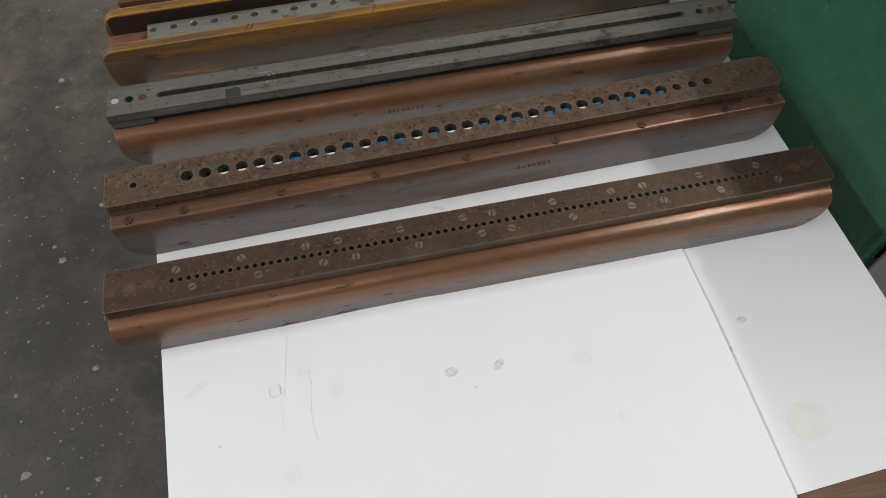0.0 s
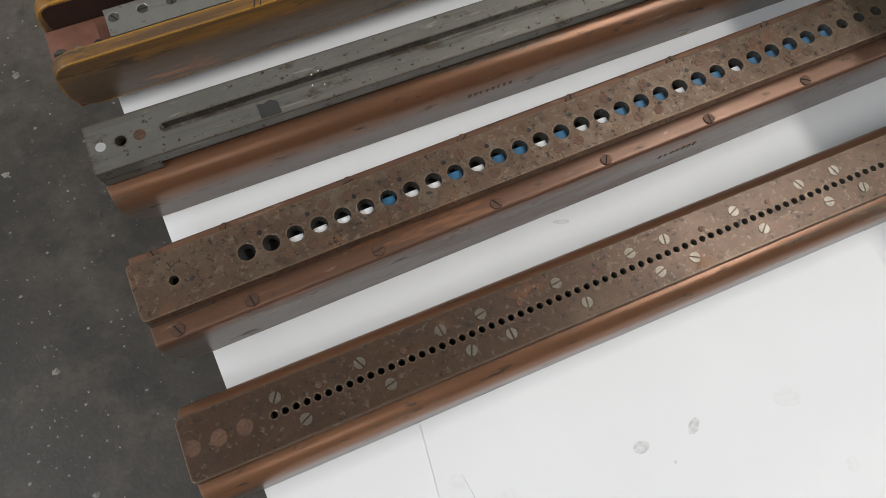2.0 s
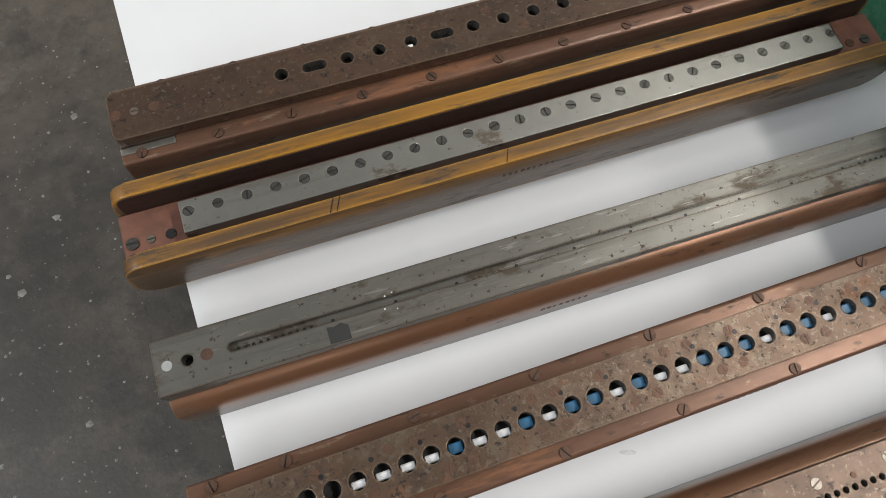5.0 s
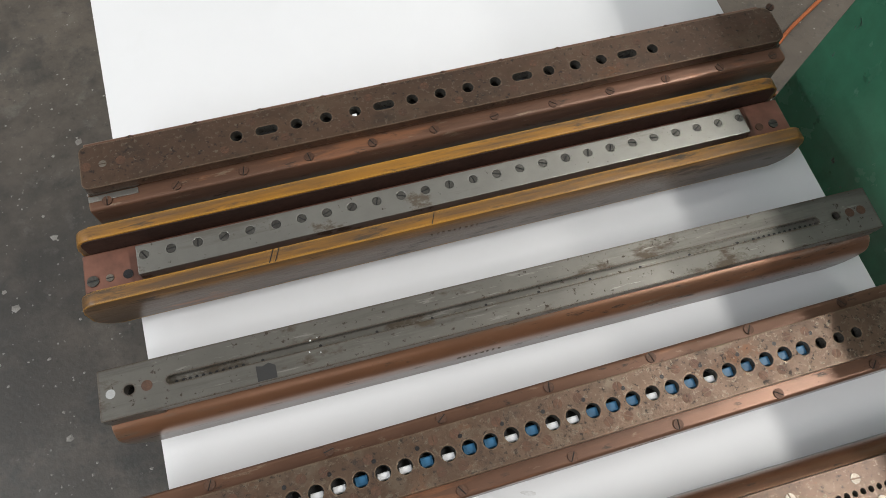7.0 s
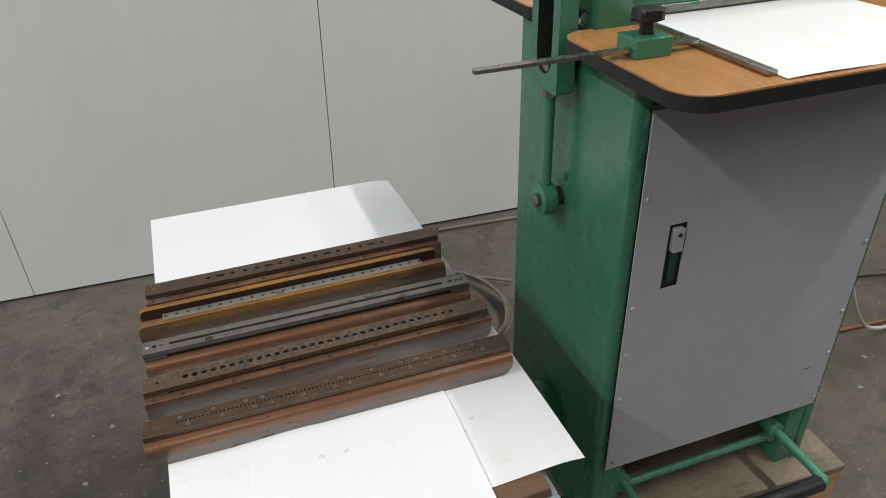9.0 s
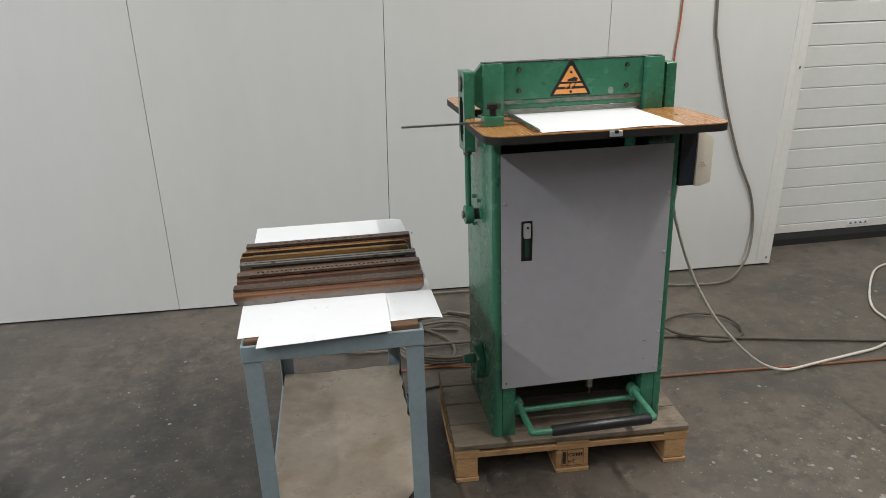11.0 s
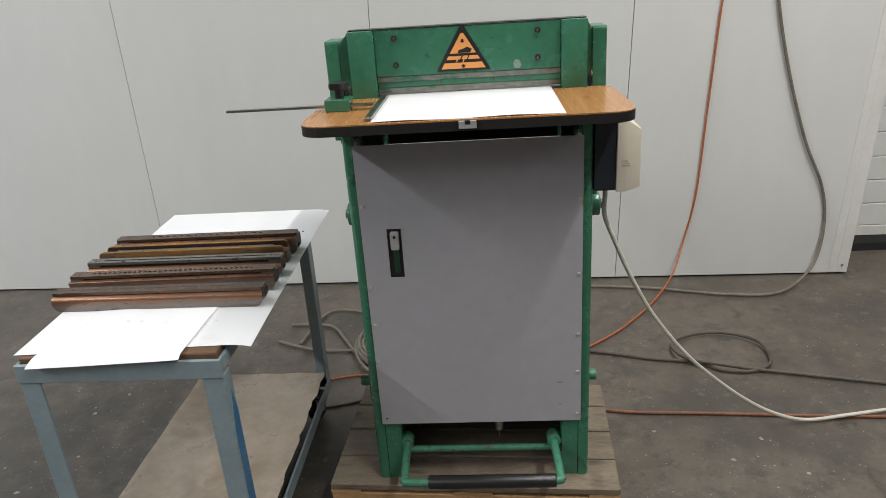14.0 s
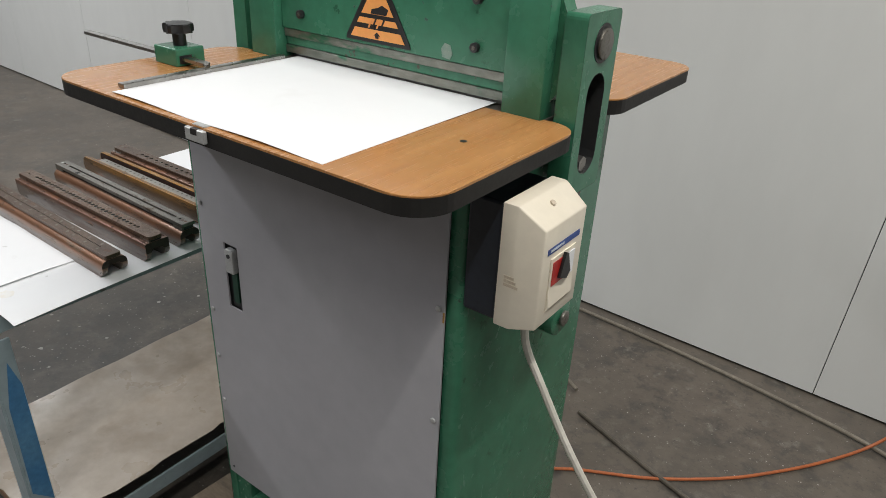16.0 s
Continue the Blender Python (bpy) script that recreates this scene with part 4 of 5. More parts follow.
# ---- trolley ----
def trolley():
    tr = thing("trolley", "blue-grey steel trolley with wooden top and lower shelf", "trolley")
    X0, X1, Y0, Y1, top = -0.743, -0.282, -0.291, 0.555, 0.714
    w, t = 0.046, 0.005
    for x0, x1 in ((X0, X0 + w), (X1 - w, X1)):
        for y, dy in ((Y0, 1), (Y1, -1)):
            xo = x0 if x0 == X0 else x1
            sx = 1 if x0 == X0 else -1
            ya, yb = (y, y + t) if dy > 0 else (y - t, y)
            bm = box(x0, x1, min(ya, yb), max(ya, yb), 0.10, top - 0.0455, 0.001, 1)
            box(min(xo, xo + sx * t), max(xo, xo + sx * t), min(y + dy * t, y + dy * w), max(y + dy * t, y + dy * w), 0.10, top - 0.0455, 0.001, 1, bm=bm)
            leg = part("leg", bm, M_FRAME, tr)
            if x0 != X0 and dy > 0:
                part("paint_patch", prism([(Y0 + 0.008, 0.30), (Y0 + 0.044, 0.26), (Y0 + 0.045, 0.56), (Y0 + 0.030, 0.62), (Y0 + 0.012, 0.52)], X1 + 0.0002, X1 + 0.0008, "x"), M_BLUEPAINT, leg, "patch of bright blue paint")
    part("rail", box(X0 - 0.003, X1 + 0.003, Y0 - 0.003, Y0 + 0.006, top - 0.046, top, 0.002, 1), M_FRAME, tr)
    part("rail", box(X0 - 0.003, X1 + 0.003, Y1 - 0.006, Y1 + 0.003, top - 0.046, top, 0.002, 1), M_FRAME, tr)
    part("rail", box(X0 - 0.003, X0 + 0.006, Y0 + 0.0065, Y1 - 0.0065, top - 0.030, top, 0.002, 1), M_FRAME, tr)
    part("rail", box(X1 - 0.006, X1 + 0.003, Y0 + 0.0065, Y1 - 0.0065, top - 0.030, top, 0.002, 1), M_FRAME, tr)
    part("wooden_top", box(X0 + 0.007, X1 - 0.007, Y0 + 0.007, Y1 - 0.007, top - 0.012, 0.7272, 0.004), M_BOARD, tr, "worn brown wooden top")
    for y0, y1 in ((Y0 - 0.002, Y0 + 0.005), (Y1 - 0.005, Y1 + 0.002)):
        part("lower_rail", box(X0 - 0.002, X1 + 0.002, y0, y1, 0.098, 0.140, 0.001, 1), M_FRAME, tr)
    for x0, x1 in ((X0 - 0.002, X0 + 0.005), (X1 - 0.005, X1 + 0.002)):
        part("lower_rail", box(x0, x1, Y0 + 0.0055, Y1 - 0.0055, 0.098, 0.140, 0.001, 1), M_FRAME, tr)
    part("shelf_board", box(X0 + 0.05, X1 - 0.05, Y0 + 0.009, Y1 - 0.009, 0.142, 0.165, 0.002, 1), M_BOARD, tr, "thick wooden shelf board")
    # brown card on the shelf, notched at the legs and ragged along its edge
    bm = bmesh.new()
    nx, ny = 14, 26
    rng = random.Random(4)
    rows = []
    for i in range(nx + 1):
        col = []
        for j in range(ny + 1):
            x = X0 + 0.012 + (X1 - X0 - 0.022) * i / nx
            y = Y0 + 0.055 + (Y1 - Y0 - 0.075) * j / ny
            if j == 0:
                y = Y0 + 0.006 + rng.uniform(0, 0.006) if 2 <= i <= nx - 2 else y
            if i == nx:
                x += rng.uniform(-0.006, 0.004)
            lift = 0.012 * max(0.0, 1 - i / 2.5) + 0.010 * max(0.0, 1 - j / 2.0) * (1 - i / nx) + 0.0015 * math.sin(i * 1.7 + j * 0.8)
            col.append(bm.verts.new((x, y, 0.168 + lift)))
        rows.append(col)
    for i in range(nx):
        for j in range(ny):
            bm.faces.new((rows[i][j], rows[i + 1][j], rows[i + 1][j + 1], rows[i][j + 1]))
    bm.normal_update()
    bmesh.ops.solidify(bm, geom=bm.faces[:], thickness=0.0015)
    part("shelf_card", bm, M_KRAFT, tr, "grimy brown card on the lower shelf", smooth=True)
    part("gap_edge", box(X0 + 0.05, X1 - 0.05, Y0 + 0.0055, Y0 + 0.0085, 0.145, 0.150), M_DARK, tr)
    for x, y, turn in ((X0 + 0.05, Y0 + 0.045, 20), (X1 - 0.025, Y0 + 0.045, -35), (X0 + 0.04, Y1 - 0.045, 10), (X1 - 0.04, Y1 - 0.045, 60)):
        c = part("caster", box(-0.028, 0.028, -0.028, 0.028, 0.092, 0.0975, 0.001, 1), M_DULL, tr, "swivel caster with grey wheel")
        c.matrix_basis = pose(x, y, 0, 0, 0, turn)
        part("fork", box(-0.030, 0.016, -0.017, -0.014, 0.03, 0.0918, 0.003, 1), M_STEEL, c)
        part("fork", box(-0.030, 0.016, 0.014, 0.017, 0.03, 0.0918, 0.003, 1), M_STEEL, c)
        part("wheel", rod((-0.012, -0.012, 0.036), (-0.012, 0.012, 0.036), 0.036, 24, 0.004), M_DARK, c, smooth=True)
        part("axle", rod((-0.012, -0.020, 0.036), (-0.012, 0.020, 0.036), 0.006, 10), M_STEEL, c)
    return tr


trolley()


def paper(name, label, corners, z, bend, n=24, m=24, notch=None):
    """A sheet from four corners (front left, front right, back right, back left); bend(x, y) raises or drops it."""
    bm = bmesh.new()
    fl, fr, br, bl = (Vector(c) for c in corners)
    rows = []
    for i in range(n + 1):
        u = i / n
        a, b = fl.lerp(fr, u), bl.lerp(br, u)
        col = []
        for j in range(m + 1):
            p = a.lerp(b, j / m)
            if notch:
                p = notch(p, u, j / m)
            col.append(bm.verts.new((p.x, p.y, z + bend(p.x, p.y))))
        rows.append(col)
    for i in range(n):
        for j in range(m):
            bm.faces.new((rows[i][j], rows[i + 1][j], rows[i + 1][j + 1], rows[i][j + 1]))
    bm.normal_update()
    bmesh.ops.solidify(bm, geom=bm.faces[:], thickness=0.0005)
    return tagged(part(name, bm, M_PAPER, smooth=True), label, "paper", "paper sheets")


def big_bend(x, y):
    over = max(0.0, x + 0.275)
    sag = -1.6 * over ** 2 * (1.0 + 3.0 * max(0.0, -0.12 - y))
    return sag - 0.10 * over * max(0.0, min(1.0, (y - 0.5) / 0.15)) - 0.015 * max(0.0, y - 0.57)


base_sheet = paper("paper_sheet", "large white sheet covering the trolley top, slightly smudged",
                   [(-0.7525, -0.273), (-0.222, -0.252), (-0.238, 0.680), (-0.784, 0.684)], 0.7290, big_bend, 30, 40)


def small_bend(x, y):
    curl = 0.010 * max(0.0, 1 - abs(y + 0.068) / 0.03) * (0.6 + 0.4 * math.sin((x + 0.68) * 9)) * min(1.0, max(0.0, (x + 0.66) / 0.05)) * (0.5 if x > -0.56 else 1)
    droop = -0.45 * max(0.0, -0.290 - y)
    wave = 0.0018 * math.sin(x * 24) * math.sin(y * 19 + 1)
    lift = 0.0025 * max(0.0, min(1.0, (x + 0.46) / 0.10)) ** 2 * min(1.0, max(0.0, (-0.07 - y) / 0.05))
    return lift + 0.0004 + 0.3 * (wave + 0.0018) * min(1.0, max(0.0, (x + 0.69) * 8)) + curl * 0.3 + droop


top_sheet = paper("paper_sheet", "smudged white sheet lying loosely before the bars",
                  [(-0.704, -0.316), (-0.364, -0.306), (-0.360, -0.0635), (-0.668, -0.0635)], 0.72925, small_bend, 24, 16)


def blot(parent, x, y, z, a, b, turn, material, seed):
    rng = random.Random(seed)
    outline = []
    for k in range(24):
        an = 2 * math.pi * k / 24
        r = rng.uniform(0.86, 1.04)
        px, py = a * r * math.cos(an), b * r * math.sin(an)
        c, s = math.cos(radians(turn)), math.sin(radians(turn))
        outline.append((x + px * c - py * s, y + px * s + py * c))
    return part("smudge", prism(outline, z, z + 0.00006), material, parent, "grey finger smudge")


for k, (x, y, a, b, mat) in enumerate(((-0.559, -0.127, 0.005, 0.0035, M_SMUDGE), (-0.525, -0.129, 0.0055, 0.003, M_SMUDGE), (-0.465, -0.137, 0.006, 0.009, M_GRIME),
                                       (-0.662, -0.103, 0.005, 0.004, M_GRIME), (-0.640, -0.122, 0.005, 0.006, M_GRIME), (-0.682, -0.113, 0.004, 0.005, M_GRIME),
                                       (-0.676, -0.173, 0.006, 0.007, M_GRIME), (-0.451, -0.184, 0.005, 0.004, M_GRIME), (-0.545, -0.142, 0.001, 0.001, M_SMUDGE))):
    blot(top_sheet, x, y, 0.72925 + small_bend(x, y) + 0.0001, a, b, k * 37, mat, k)
for k, (x, y, a, b, mat) in enumerate(((-0.341, -0.134, 0.004, 0.0028, M_SMUDGE), (-0.359, -0.154, 0.0025, 0.002, M_SMUDGE), (-0.330, -0.215, 0.014, 0.016, M_YELLOWISH),
                                       (-0.537, 0.014, 0.0055, 0.0016, M_SMUDGE), (-0.735, -0.10, 0.010, 0.003, M_YELLOWISH), (-0.310, 0.345, 0.006, 0.010, M_SMUDGE), (-0.722, -0.144, 0.001, 0.001, M_SMUDGE))):
    blot(base_sheet, x, y, 0.7291 + big_bend(x, y), a, b, k * 53, mat, 20 + k)
part("crease", tube([(cx, cy, 0.7293 + small_bend(cx, cy)) for cx, cy in ((-0.658, -0.10), (-0.6565, -0.115), (-0.659, -0.135), (-0.657, -0.155))], 0.00016, 5, 4), M_SMUDGE, top_sheet)


# ---- punch bars ----
Z0 = 0.7294


def channel(x0, x1, half, height, radius, wall, roof, end_round, end_seg=7):
    """An upturned trough along x: rounded shoulders, open below, its lower corners rounded off at both ends."""
    ring = ([(-half, 0.0), (-half, 0.012)] + arc(-half + radius, height - radius, radius, 180, 90, 6) + arc(half - radius, height - radius, radius, 90, 0, 6)
            + [(half, 0.012), (half, 0.0), (half - wall, 0.0), (half - wall, roof - 0.006), (half - wall - 0.006, roof), (-half + wall + 0.006, roof), (-half + wall, roof - 0.006), (-half + wall, 0.0)])
    stations = [(x0 + end_round * (1 - math.cos(radians(90 * k / end_seg))), end_round * (1 - math.sin(radians(90 * k / end_seg)))) for k in range(end_seg + 1)]
    stations += [(x0 + x1 - x, z) for x, z in reversed(stations)]
    bm = bmesh.new()
    rings = [[bm.verts.new((x, y, max(z, zb))) for y, z in ring] for x, zb in stations]
    n = len(ring)
    for a, b in zip(rings, rings[1:]):
        for k in range(n):
            bm.faces.new((a[k], a[(k + 1) % n], b[(k + 1) % n], b[k]))
    bm.faces.new(rings[0])
    bm.faces.new(rings[-1]).material_index = 1
    bmesh.ops.remove_doubles(bm, verts=bm.verts, dist=1e-5)
    return bm


ME_SCREW = screw_mesh("screw", 0.0031, 0.0010, M_SCREW)
ME_SCREW_BROWN = screw_mesh("screw", 0.0034, 0.0012, M_SCREW_BROWN, 0.11)
ME_SCREW_FLUSH = screw_mesh("screw", 0.0031, 0.0006, M_SCREW_BROWN, 0.09)
ME_SCREW_DARK = screw_mesh("screw", 0.0032, 0.0012, M_SCREW_DARK)
ME_PLUG = screw_mesh("plug", 0.0040, 0.0008, M_SCREW_BROWN, 0.01)
ME_PLUG_BRIGHT = screw_mesh("plug", 0.0034, 0.0008, M_ZINC, 0.01)
ME_PIN = screw_mesh("pin_hole", 0.0014, 0.0006, M_BLACK, 0.01)
rng_bar = random.Random(7)


def turned(x, y, z):
    return pose(x, y, z, 0, 0, rng_bar.uniform(0, 180))


def bar(name_label, x0, x1, y, yaw, radius, body_mat, plate_mat, holes, plate_half=0.0165, top=0.0505, body_h=0.040, half=0.0265, end_round=0.022, fill=0.034, nose=(0.003, 0.004)):
    b = thing("punch_bar", name_label, "punch bar", "punch bars", pose((x0 + x1) / 2, y, Z0, 0, 0, yaw))
    L = (x1 - x0) / 2
    body = part("body", channel(-L, L, half, body_h, radius, 0.011, 0.026, end_round), body_mat, b, smooth=True)
    body.data.materials.append(M_DARK_END)
    # neck coloured black for the shade in the groove under the plate
    part("neck", box(-L + 0.002, L - 0.002, -plate_half + 0.004, plate_half - 0.004, body_h + 0.0002, top - 0.0078), M_DARK, b, "black neck, its colour standing in for shade under the plate")
    for s in (-1, 1):
        xa, xb = (-L + 0.001, -L + fill) if s < 0 else (L - fill, L - 0.001)
        part("end_shim", box(xa, xb, -plate_half + 0.0005, -plate_half + 0.0038, body_h + 0.0002, top - 0.0078), M_DULL, b)
    plate = part("die_plate", pierced(-L, L, -plate_half, plate_half, top - 0.0076, top, holes, 16, nose), plate_mat, b, "pierced steel die plate")
    plate.data.materials.append(M_BORE)
    return b, plate, L, top


# bar with the fine row of round holes
row = [(-0.736 + k * 0.00567, 0.0, 0.0018, 0.0018) for k in range(79)]
cx1 = (-0.782 - 0.246) / 2
b1, p1, L1, top1 = bar("coppery steel punch bar with a fine row of round holes", -0.782, -0.246, -0.0395, -0.5, 0.013, M_COPPER, M_PLATE,
                       [(x - cx1, y, h, r) for x, y, h, r in row], top=0.0470, body_h=0.0375)
for x in (-0.733, -0.688, -0.643, -0.620, -0.575, -0.529, -0.507, -0.461, -0.416, -0.391, -0.346, -0.300):
    place_part("screw", ME_SCREW, p1, turned(x - cx1, 0.008, top1 - 0.0006))
    place_part("screw", ME_SCREW, p1, turned(x + 0.0108 - cx1, -0.008, top1 - 0.0006))
for x, y in ((-0.777, 0.0), (-0.764, 0.0), (-0.751, 0.0), (-0.272, 0.0), (-0.262, 0.002)):
    place_part("plug", ME_PLUG, p1, turned(x - cx1, y, top1 - 0.0004) @ Matrix.Diagonal((1.05, 1.05, 0.62, 1)))
for x in (-0.711, -0.665, -0.598, -0.552, -0.484, -0.439):
    place_part("rivet", ME_PLUG, p1, Matrix.Translation((x - cx1, 0.0055, top1 - 0.0004)) @ Matrix.Diagonal((0.45, 0.45, 1, 1)))

# bar with the row of wide holes and coloured punch heads
cx2 = (-0.781 - 0.243) / 2
step2, first = 0.01345, -0.721
row2 = [(-0.760 - cx2, -0.0005, 0.0026, 0.0026)] + [(first + k * step2 - cx2, -0.0005, 0.0047 if k < 29 else 0.0036, 0.0047 if k < 29 else 0.0036) for k in range(32)]
b2, p2, L2, top2 = bar("brown rusty punch bar with a row of wide holes", -0.781, -0.243, 0.0490, 0.6, 0.003, M_BROWN, M_PLATE_RUST, row2,
                       plate_half=0.0165, top=0.0545, body_h=0.0425, half=0.0270, end_round=0.020, nose=(0.003, 0.009))
colours = "kkwwwwbwwbwbbwbwwbbbwbbwbbbbbkkk"
for c, (hx, hy, hl, hr) in zip(colours, row2[1:]):
    if c == "k":
        continue
    part("punch_head", box(hx - 0.0041, hx + 0.0041, hy - 0.0037, hy + 0.0006 if c == "w" else hy + 0.0024, top2 - 0.0077, top2 - 0.0035, 0.0006, 1), M_PAPER if c == "w" else M_BLUE, p2,
         "white punch head" if c == "w" else "blue punch head")
for x in [-0.768] + [-0.728 + k * 0.0722 for k in range(7)] + [-0.255]:
    place_part("screw", ME_SCREW_BROWN, b2, turned(x - cx2, 0.0225, 0.0422))
    place_part("screw", ME_SCREW_BROWN, b2, turned(x - cx2, -0.0225, 0.0422))
for k in range(15):
    x = first + 0.0067 + k * 2 * step2
    place_part("screw", ME_SCREW_FLUSH, p2, turned(x - cx2 + (step2 if k % 3 == 1 else 0), 0.0095, top2 - 0.0004))
    place_part("screw", ME_SCREW_FLUSH, p2, turned(x - cx2 + (0 if k % 2 else step2), -0.0095, top2 - 0.0004))
    place_part("pin_hole", ME_PIN, p2, pose(x - cx2 + 0.003, 0.0075, top2 - 0.0004))
place_part("pin_hole", ME_PIN, p2, pose(-0.264 - cx2, 0.002, top2 - 0.0004))

# bare steel bar with a long groove
cx3 = (-0.782 - 0.246) / 2
b3, p3, L3, top3 = bar("bare steel punch bar with a long groove and coppery shoulder", -0.782, -0.246, 0.1335, -0.45, 0.014, M_COPPER, M_DULL,
                       [(-0.764 - cx3, 0.0, 0.0032, 0.0032), ((-0.742 - 0.290) / 2 - cx3, 0.0, 0.226, 0.0026), (-0.276 - cx3, 0.0, 0.003, 0.003)],
                       plate_half=0.016, top=0.0545, body_h=0.0395, half=0.0235, nose=(0.001, 0.001))
part("groove_floor", box(-0.744 - cx3, -0.288 - cx3, -0.004, 0.004, top3 - 0.0077, top3 - 0.0048), M_DULL, p3, "bright groove floor")
bm, dots = bmesh.new(), bmesh.new()
for k in range(110):
    x = -0.737 + k * 0.0041
    if k < 11 or k > 96 or k % 9 == 4:
        rod((x - cx3, -0.0008, top3 - 0.0048), (x - cx3, -0.0008, top3 - 0.0045), 0.0011, 6, bm=bm)
    else:
        rod((x - cx3, -0.0012, top3 - 0.0048), (x - cx3, -0.0012, top3 - 0.0044), 0.0008, 6, bm=dots)
tagged(part("needle_hole_row", bm, M_BLACK, p3), "fine dark needle holes", kind="stuff")
tagged(part("needle_row", dots, M_SCREW, p3), "fine pale needle tips in the groove", kind="stuff")
for x, me in ((-0.775, ME_PLUG_BRIGHT), (-0.7535, ME_PLUG), (-0.265, ME_PLUG), (-0.256, ME_PLUG)):
    place_part("plug", me, p3, Matrix.Translation((x - cx3, 0.0, top3 - 0.0004)) @ Matrix.Diagonal((0.85, 0.85, 0.7, 1)))
blot_ob = part("oil_spot", prism([(-0.688 - cx3, -0.0150), (-0.676 - cx3, -0.0150), (-0.676 - cx3, -0.007), (-0.680 - cx3, -0.0045), (-0.684 - cx3, -0.006), (-0.688 - cx3, -0.005)], top3 + 0.0001, top3 + 0.0002), M_GAP, p3, "dark oil spot")

# yellow trough with the screwed strip
cx4 = (-0.791 - 0.261) / 2
b4 = thing("punch_bar", "yellow-edged brown trough bar holding a screwed metal strip", "punch bar", "punch bars", pose(cx4, 0.2250, Z0, 0, 0, 0.2))
L4 = (0.791 - 0.261) / 2
for s in (-1, 1):
    y0, y1 = (-0.0280, -0.0185) if s < 0 else (0.0185, 0.0280)
    out = rounded(-L4, L4, 0.0120, 0.0530, (0.014, 0.014, 0.012, 0.012), 6)
    rail = part("side_rail", prism(out, y0, y1, "y", 0.001), M_YELLOW, b4, "worn yellow painted side rail", smooth=True)
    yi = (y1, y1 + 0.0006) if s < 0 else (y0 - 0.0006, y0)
    # inner face coloured nearly black, as shaded by the rails
    part("inner_face", prism(rounded(-L4 + 0.004, L4 - 0.004, 0.0305, 0.0515, 0.006, 3), yi[0], yi[1], "y"), M_MAROON_SHADED, rail, "red-brown inner face, darkened for the trough's shade")
part("trough_floor", box(-L4 - 0.001, L4 + 0.004, -0.0180, 0.0180, 0.0, 0.0335, 0.001, 1), M_TROUGH, b4, "red-brown trough floor")
strip = part("strip", pierced(-0.753 - cx4, -0.299 - cx4, -0.0105, 0.0105, 0.0337, 0.0450, [(-0.748 - cx4 + k * 0.01783, 0.003, 0.0034, 0.0034) for k in range(26)], 16), M_ALU, b4, "scuffed bright metal strip")
for k in range(26):
    place_part("screw", ME_SCREW_DARK, strip, turned(-0.748 - cx4 + k * 0.01783, 0.003, 0.0436))
for x, r, me in ((-0.786, 1.25, ME_SCREW_DARK), (-0.775, 0.85, ME_SCREW), (-0.270, 1.15, ME_SCREW_DARK), (-0.282, 0.8, ME_PLUG)):
    place_part("screw", me, b4, Matrix.Translation((x - cx4, -0.0030, 0.0333)) @ Matrix.Diagonal((r, r, 1, 1)))
place_part("plug", ME_PIN, b4, Matrix.Translation((-0.763 - cx4, -0.0030, 0.0333)) @ Matrix.Diagonal((2.4, 2.4, 1, 1)))
for x in (-0.668, -0.664, -0.556):
    part("scratch", prism([(x - cx4, -0.0278), (x - cx4 + 0.0006, -0.0278), (x - cx4 + 0.0046, -0.0188), (x - cx4 + 0.004, -0.0188)], 0.0530, 0.0533), M_BLACK, b4)

# bar with round and oblong holes
cx5 = (-0.778 - 0.245) / 2
row5 = [(-0.672 + k * 0.02127 - cx5, 0.0, 0.0078 if k in (1, 5, 10, 14) else 0.0042, 0.0034 if k in (1, 5, 10, 14) else 0.0042) for k in range(16)]
b5, p5, L5, top5 = bar("brown punch bar with round and oblong holes", -0.778, -0.245, 0.2945, 0.3, 0.003, M_BROWN, M_PLATE, row5,
                       plate_half=0.0170, top=0.0605, body_h=0.0500, half=0.0275, end_round=0.018, nose=(0.005, 0.008))
part("neck_tile", box(-0.778 - cx5, -0.745 - cx5, -0.0215, -0.0172, 0.0501, 0.0507), M_ALU, b5, "bright metal shim")
for k in range(12):
    x = -0.766 + k * 0.0465
    place_part("screw", ME_SCREW_BROWN, b5, turned(x - cx5, -0.0225, 0.0497))
    place_part("screw", ME_SCREW_BROWN, b5, turned(x - cx5 + 0.02, 0.0225, 0.0497))
for k, (hx, hy, hl, r) in enumerate(row5):
    place_part("screw", ME_SCREW_FLUSH, p5, turned(hx - 0.0095, 0.009 if k % 2 else -0.009, top5 - 0.0004))
for x in (-0.774, -0.763, -0.751):
    place_part("plug", ME_PLUG if x != -0.763 else ME_SCREW, p5, Matrix.Translation((x - cx5, 0.0005, top5 - 0.0006)) @ Matrix.Diagonal((0.85, 0.85, 0.8, 1)))
for x in (-0.262, -0.255):
    place_part("plug", ME_PLUG, p5, Matrix.Translation((x - cx5, 0.004, top5 - 0.0006)) @ Matrix.Diagonal((0.6, 0.6, 0.8, 1)))
hx = -0.588 - cx5
part("punch_head", box(hx - 0.0018, hx + 0.0018, -0.0042, -0.0010, top5 - 0.0077, top5 - 0.0012, 0.0004, 1), M_PAPER, p5, "white chip in a hole")


